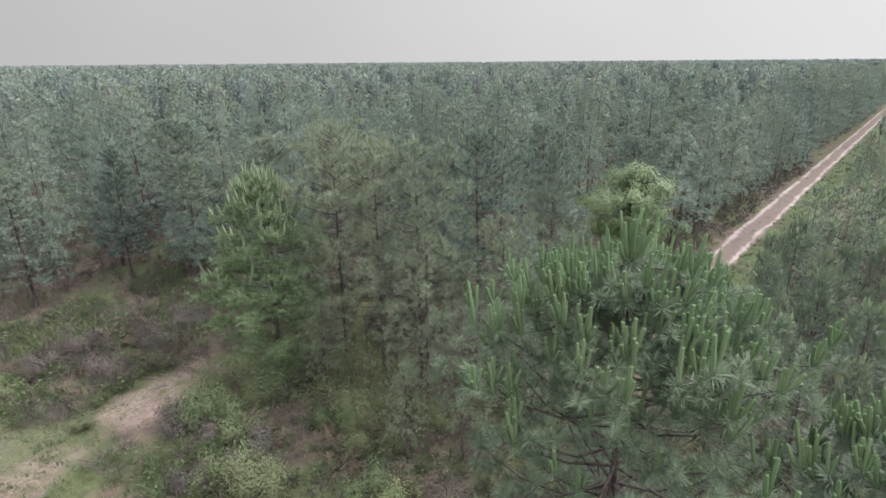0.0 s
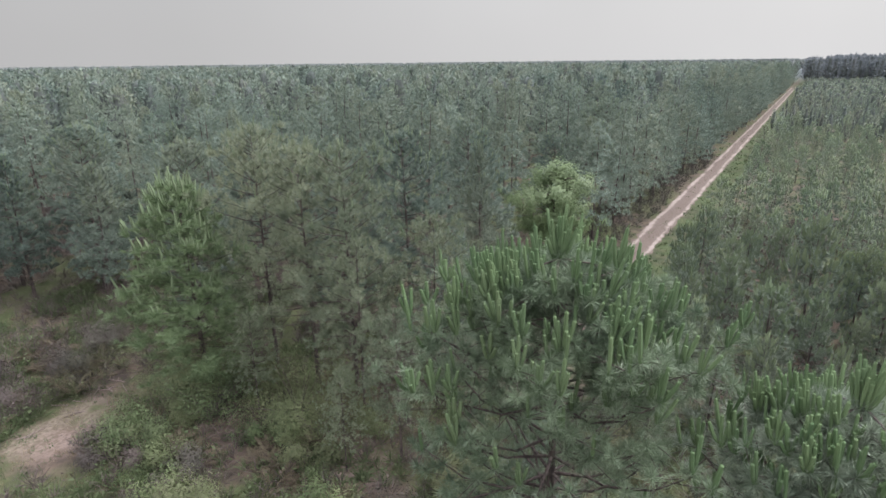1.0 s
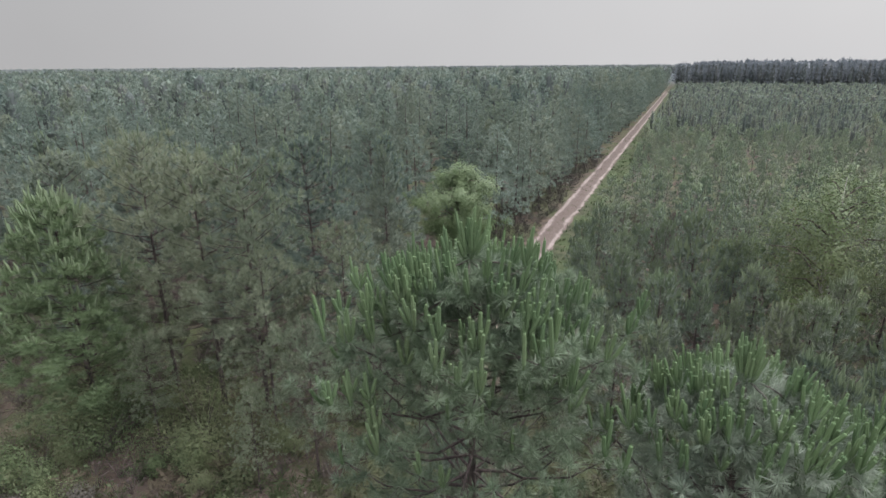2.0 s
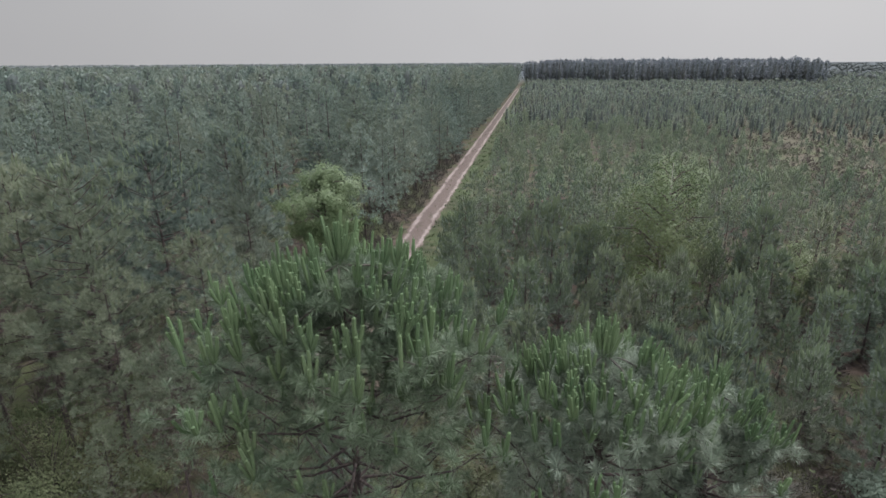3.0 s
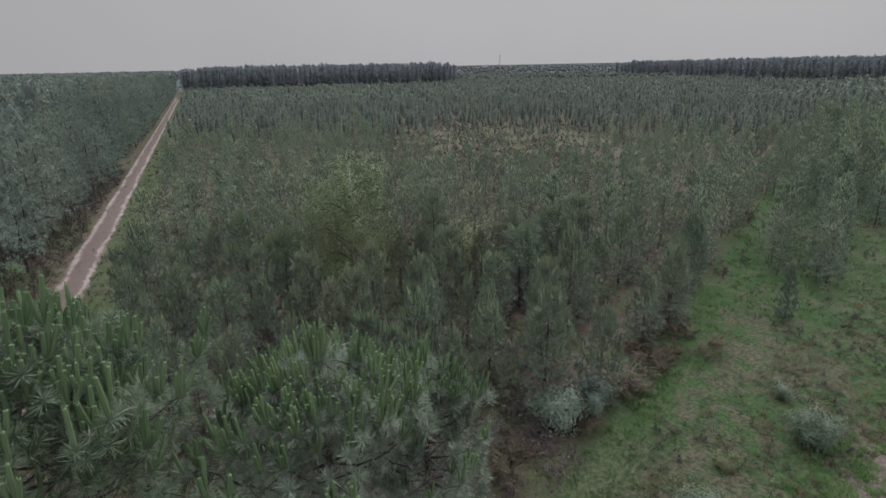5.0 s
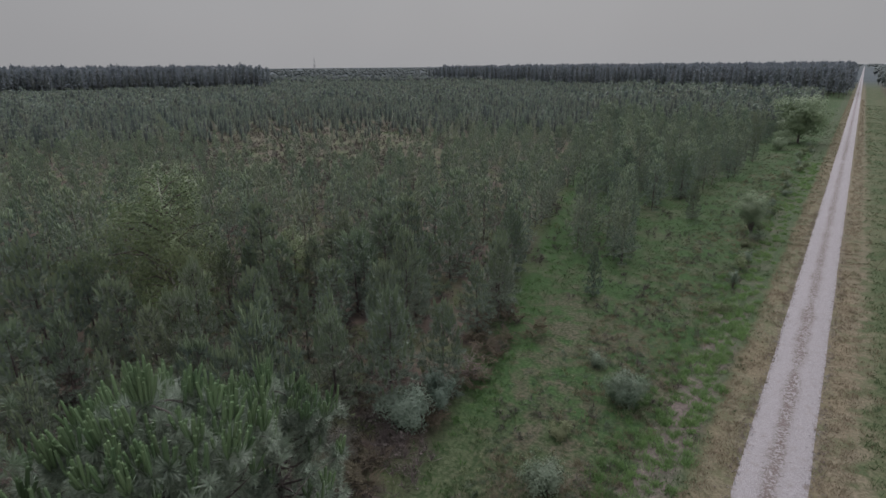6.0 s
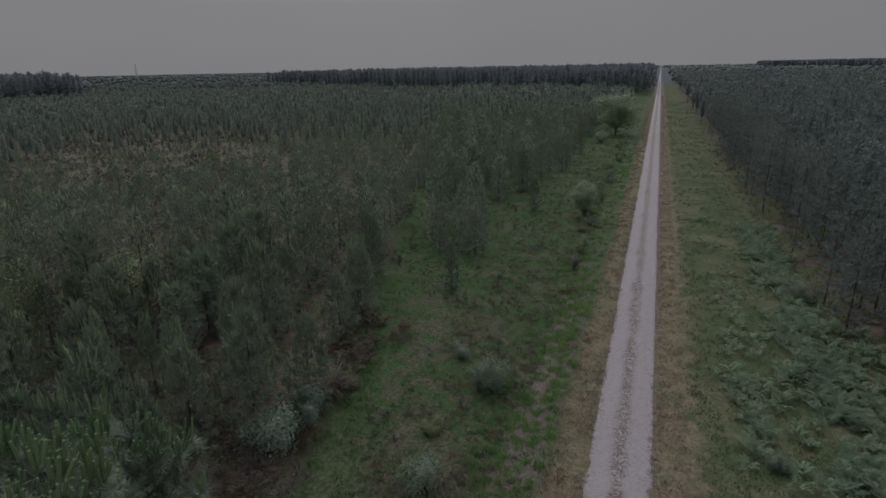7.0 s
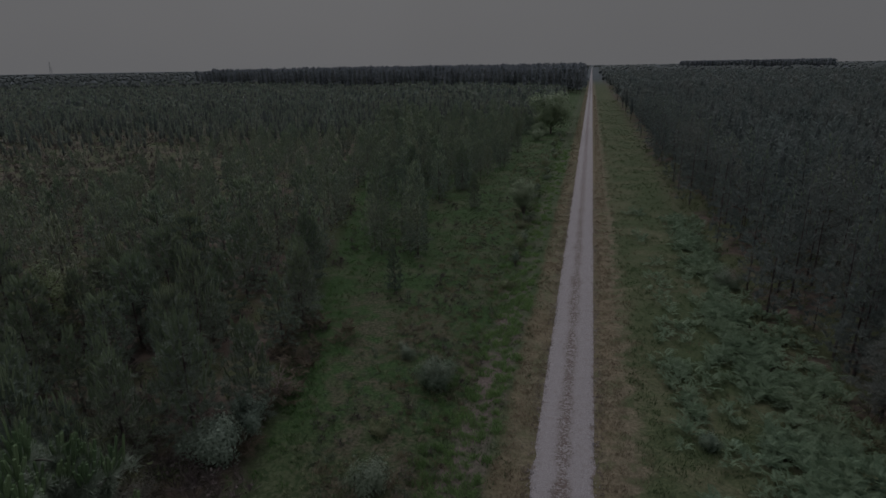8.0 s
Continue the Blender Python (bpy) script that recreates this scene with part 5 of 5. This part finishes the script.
turf("heath_tufts", "low dark heath tufts scattered over the grass strip", strew(23, 1500, -12.0, -5.2, 11, 110, lambda x, y, r: x + 0.32 * y > -5.2 and patchy(x, y, 0.6, -0.05), 0.4, 1.1), BROOM, 14, 30, 0.26, 0.03, 1.5)
turf("withered_tufts", "brown withered tufts among the grass", strew(24, 1300, -11.0, -5.2, 11, 80, lambda x, y, r: x + 0.32 * y > -4.8 and patchy(x, y, 0.45, 0.0), 0.4, 1.1), DEAD_FERN, 15, 26, 0.24, 0.026, 1.8)
turf("lane_grass", "lush green grass lane along the young pines", strew(20, 7000, -40, -8, 9, 120, lambda x, y, r: (y > 19 or r.uniform() < 0.6) and -7.4 < x + 0.32 * y < -5.2 + noise.noise((x * 0.3, y * 0.3, 2.0)) * 1.3 and patchy(x, y, 0.5, -0.3)), LUSH, 11, 16, 0.24, 0.034)
turf("dry_grass", "tan dry grass on both road verges", np.concatenate([
    strew(3, 7000, -3.3, -1.75, 8, 300, lambda x, y, r: patchy(x, y, 0.7, -0.3)), strew(4, 5000, 0.75, 1.9, 8, 300, lambda x, y, r: patchy(x, y, 0.7, -0.35))]), DRY_GRASS, 3, 11, 0.16, 0.022)
turf("verge_grass", "mixed rough grass of the eastern verge", strew(5, 8000, 2.2, 10.5, 10, 260, lambda x, y, r: patchy(x, y, 0.35, -0.25)), GRASS, 4, 8, 0.22, 0.034)
turf("verge_dry_grass", "dry grass of the eastern verge", strew(6, 9000, 2.0, 10.5, 10, 260, lambda x, y, r: not patchy(x, y, 0.35, -0.02) and (x < 3.2 or r.uniform() < 0.15)), DRY_GRASS, 5, 8, 0.24, 0.028)
turf("track_grass", "green grass along the sandy track", strew(7, 9000, -130, -14, -16, 40, lambda x, y, r: 1.1 < track_side(x, y) < 4.6 or (track_side(x, y) > 4 and r.uniform() < 0.15)), GRASS, 6, 8, 0.36, 0.06)
turf("track_edge_grass", "rough grass between the sandy track and the tall stand", strew(19, 5000, -130, -26, -14, 34, lambda x, y, r: -3.2 < track_side(x, y) < -1.1 or abs(track_side(x, y)) < 0.25), GRASS, 10, 8, 0.26, 0.05)
turf("path_grass", "short pale grass beside the sandy path", strew(8, 6400, -22, -3, -36, -14, lambda x, y, r: patchy(x, y, 0.5, -0.15) and (abs(y + 22) > 0.9 or x > -12 or r.uniform() < 0.3)), GRASS, 7, 8, 0.20, 0.03)
turf("path_dry_grass", "dry grass and stalks at the sandy clearing", strew(9, 4200, -24, -3, -36, -5, lambda x, y, r: patchy(x, y, 0.7, -0.05)), DRY_GRASS, 8, 9, 0.26, 0.024)
turf("meadow_grass", "yellow-green grass of the clearing among young pines", strew(10, 9000, -130, -50, 44, 116, lambda x, y, r: in_clearing(x, y) < 1.1 and patchy(x, y, 0.12, 0.05)), GRASS, 9, 5, 0.5, 0.08)


def brush(name, label, rows, mat, seed, count, size, rise):
    r = np.random.default_rng(seed)
    h = Heap()
    rows = np.asarray(rows, float)
    z = np.array([ground_height(x, y) for x, y in rows[:, :2]])
    base = np.stack([rows[:, 0], rows[:, 1], z + rise * 0.12], 1)
    blades(h, r, base, np.tile([0, 0, 1.0], (len(base), 1)), count, rise, size * 0.5, 1.6)
    leaves(h, r, base + [0, 0, rise * 0.5], max(3, count // 2), rise * 0.3, size)
    blades(h, r, base + [0, 0, rise * 0.3], np.tile([0, 0, 1.0], (len(base), 1)), count // 2, rise * 0.7, size * 0.3, 1.3)
    tagged(new(name, h.mesh(name, [mat])), label, "undergrowth", kind="stuff")


corner = strew(11, 5600, -46, -10, -64, 6, lambda x, y, r: (abs(y + 22) > 1.7 or x < -19) and (track_side(x, y) < -2.4 or x > -24.5) and patchy(x, y, 0.45, -0.45))
brush("heather_undergrowth", "brown heather and dead bracken under the pines", corner, HEATHER, 1, 14, 0.10, 0.95)
brush("green_undergrowth", "low green scrub under the pines", strew(12, 3400, -30, -10, -36, 5, lambda x, y, r: (abs(y + 22) > 2.0 or x < -20) and patchy(x, y, 0.35, -0.15) and (track_side(x, y) < -3 or x > -24)), GREEN_BRUSH, 2, 14, 0.14, 0.7)
brush("stand_undergrowth", "reddish heather along the tall stand", strew(13, 12000, -100, -24, -24, 26, lambda x, y, r: -7 < track_side(x, y) < -1.3), HEATHER, 3, 10, 0.14, 0.8)
brush("plantation_undergrowth", "brown heath growth between young pines", strew(14, 5200, -60, -12, 6, 60, lambda x, y, r: bool(young_field(np.array(x), np.array(y))) and patchy(x, y, 0.2, -0.2)), HEATHER, 4, 9, 0.17, 0.6)
brush("plantation_green", "green weeds between young pines", strew(15, 1800, -60, -12, 4, 60, lambda x, y, r: bool(young_field(np.array(x), np.array(y))) and patchy(x, y, 0.25, 0.0)), GREEN_BRUSH, 5, 9, 0.15, 0.6)
brush("clearing_undergrowth", "dull heath growth in the clearing among young pines", strew(25, 5200, -136, -46, 40, 120, lambda x, y, r: in_clearing(x, y) < 1.7 and patchy(x, y, 0.15, -0.3)), HEATHER, 11, 5, 0.34, 0.8)
brush("stand_edge_undergrowth", "green weeds along the slender pines", strew(16, 420, 9.4, 14, 14, 110, lambda x, y, r: True), GREEN_BRUSH, 6, 10, 0.17, 0.6)


# scrub that fills the corner between the track and the sandy path
r_s = np.random.default_rng(61)
placed = 0
while placed < 64:
    sx, sy = r_s.uniform(-21.5, -11.5), r_s.uniform(-19.5, 2.5)
    if math.hypot((sx + 15.8) / 2.4, (sy + 8.8) / 1.3) < 1.0 or (track_side(sx, sy) > -2.2 and sx < -22) or noise.noise((sx * 0.3, sy * 0.3, 9.0)) < -0.25:
        continue
    kind = int(r_s.integers(4))
    tone, words = ((GREEN_BRUSH, "leafy green scrub in the heath corner"), (GREEN_BRUSH, "dark green scrub in the heath corner"), (HEATHER, "brown heather bush in the heath corner"), (GREEN_BRUSH, "leafy green scrub in the heath corner"))[kind]
    sh = r_s.uniform(0.7, 1.9) * (0.8 if kind == 2 else 1.0)
    bush("scrub_bush", words, sx, sy, int(r_s.integers(9999)), sh, sh * r_s.uniform(0.65, 0.95), tone, int(620 * sh), 0.11, group="scrub of the heath corner", stems=int(6 + 3 * sh))
    placed += 1


brush("corner_bracken", "brown dead bracken at the plantation corner", strew(23, 900, -19, -10.2, 4, 17, lambda x, y, r: x + 0.32 * y < -7.0 and track_side(x, y) > 3 and patchy(x, y, 0.4, -0.35)), HEATHER, 9, 10, 0.11, 0.6)
turf("corner_grass", "green grass at the plantation corner", strew(24, 1500, -16, -3, 3, 16, lambda x, y, r: x + 0.32 * y > -9.0 and patchy(x, y, 0.5, -0.2)), GRASS, 14, 12, 0.24, 0.032)
brush("strip_bracken", "brown dead bracken and heather in the grass strip", strew(17, 2400, -20, -5.2, 11, 90, lambda x, y, r: x + 0.32 * y > -6.0 and patchy(x, y, 0.28, 0.08)), HEATHER, 7, 8, 0.10, 0.34)
brush("strip_weeds", "low green weeds in the grass strip", strew(18, 1300, -20, -3.2, 11, 90, lambda x, y, r: x + 0.32 * y > -6.0 and not patchy(x, y, 0.28, 0.02)), GREEN_BRUSH, 8, 8, 0.09, 0.30)


# loose stones along the road's edges
def loose_stones():
    r = np.random.default_rng(51)
    h = Heap()
    n = 2600
    y = 12 + 60 * r.uniform(0, 1, n) ** 1.6
    x = np.where(r.uniform(size=n) < 0.5, ROAD_LEFT, ROAD_RIGHT) + r.normal(0, 0.16, n)
    for a, b in zip(x, y):
        s = r.uniform(0.02, 0.055)
        v = np.array([(1, 0, 0), (0, 1, 0), (-1, 0, 0), (0, -1, 0), (0, 0, 0.8), (0, 0, -0.6)]) * s * r.uniform(0.6, 1.3, (6, 3)) + [a, b, 0.055]
        h.add(v, [(0, 1, 4), (1, 2, 4), (2, 3, 4), (3, 0, 4), (1, 0, 5), (2, 1, 5), (3, 2, 5), (0, 3, 5)])
    tagged(new("loose_gravel", h.mesh("loose_gravel", [GRAVEL])), "loose pale stones along the road edges", "gravel", kind="stuff")


loose_stones()


# pale fallen branches at the sandy clearing
def fallen_branch(x, y, turn, size, seed):
    r = np.random.default_rng(seed)
    ob = thing("fallen_branch", "pale dead fallen branch on the heath", "branch", "fallen branches")
    h = Heap()
    tube(h, [(0, 0, 0.03), (size * 0.5, r.normal(0, 0.06), 0.06), (size, r.normal(0, 0.1), 0.04)], [0.035, 0.026, 0.01], 5)
    part("stick", h.mesh("stick", [DEAD_WOOD], True), ob)
    for f in (0.35, 0.6, 0.8):
        h = Heap()
        tube(h, [(size * f, 0, 0.05), (size * (f + 0.18), r.choice((-1, 1)) * size * 0.2, 0.12)], [0.014, 0.004], 4)
        part("twig", h.mesh("twig", [DEAD_WOOD], True), ob)
    ob.matrix_basis = standing(x, y, 1.0, turn)


r_t = np.random.default_rng(71)
for k in range(14):
    fallen_branch(r_t.uniform(-20, -13), -23.6 + r_t.normal(0, 1.1), r_t.uniform(0, 6.28), r_t.uniform(0.6, 1.5), k)


# dead twigs round the foot of the pine at the plantation's edge
def dead_skirt(x, y, seed):
    r = np.random.default_rng(seed)
    ob = thing("dead_brushwood", "grey-brown dead twigs round the foot of a pine", "brushwood")
    for k in range(46):
        a, z, out = r.uniform(0, 6.28), r.uniform(0.15, 1.5), r.uniform(0.6, 1.35)
        way = np.array([math.cos(a), math.sin(a), r.uniform(-0.1, 0.35)])
        h = Heap()
        tube(h, [np.array([0, 0, z]) + way * 0.08, np.array([0, 0, z]) + way * out * 0.6, np.array([0, 0, z - 0.12]) + way * out], [0.016, 0.011, 0.004], 4)
        for f in (0.45, 0.7):
            b = np.array([0, 0, z]) + way * out * f
            tube(h, [b, b + unit(way + r.normal(0, 0.6, 3)) * 0.35], [0.008, 0.003], 3)
        part("twig", h.mesh("twig", [DEAD_WOOD], True), ob)
    ob.matrix_basis = standing(x, y)


dead_skirt(-14.0, 21.1, 81)


# lattice mast on the horizon
def mast():
    h = Heap()
    for sx, sy in ((-1, -1), (1, -1), (1, 1), (-1, 1)):
        tube(h, [(sx * 3.0, sy * 3.0, 0), (sx * 0.4, sy * 0.4, 34)], [0.28, 0.18], 4)
    for i in range(7):
        z0, z1 = i * 4.8, i * 4.8 + 4.8
        w0, w1 = 3.0 - 2.6 * z0 / 34, 3.0 - 2.6 * z1 / 34
        for a, b in (((-w0, -w0, z0), (w1, -w1, z1)), ((w0, -w0, z0), (-w1, -w1, z1)), ((-w0, w0, z0), (-w1, -w1, z1)), ((w0, -w0, z0), (w1, w1, z1))):
            tube(h, [a, b], [0.14, 0.14], 3)
    ob = thing("lattice_mast", "grey steel lattice mast far off on the horizon", "mast")
    part("lattice", h.mesh("lattice", [METAL]), ob)
    ob.matrix_basis = Matrix.Translation((-1086, 989, 0))


mast()
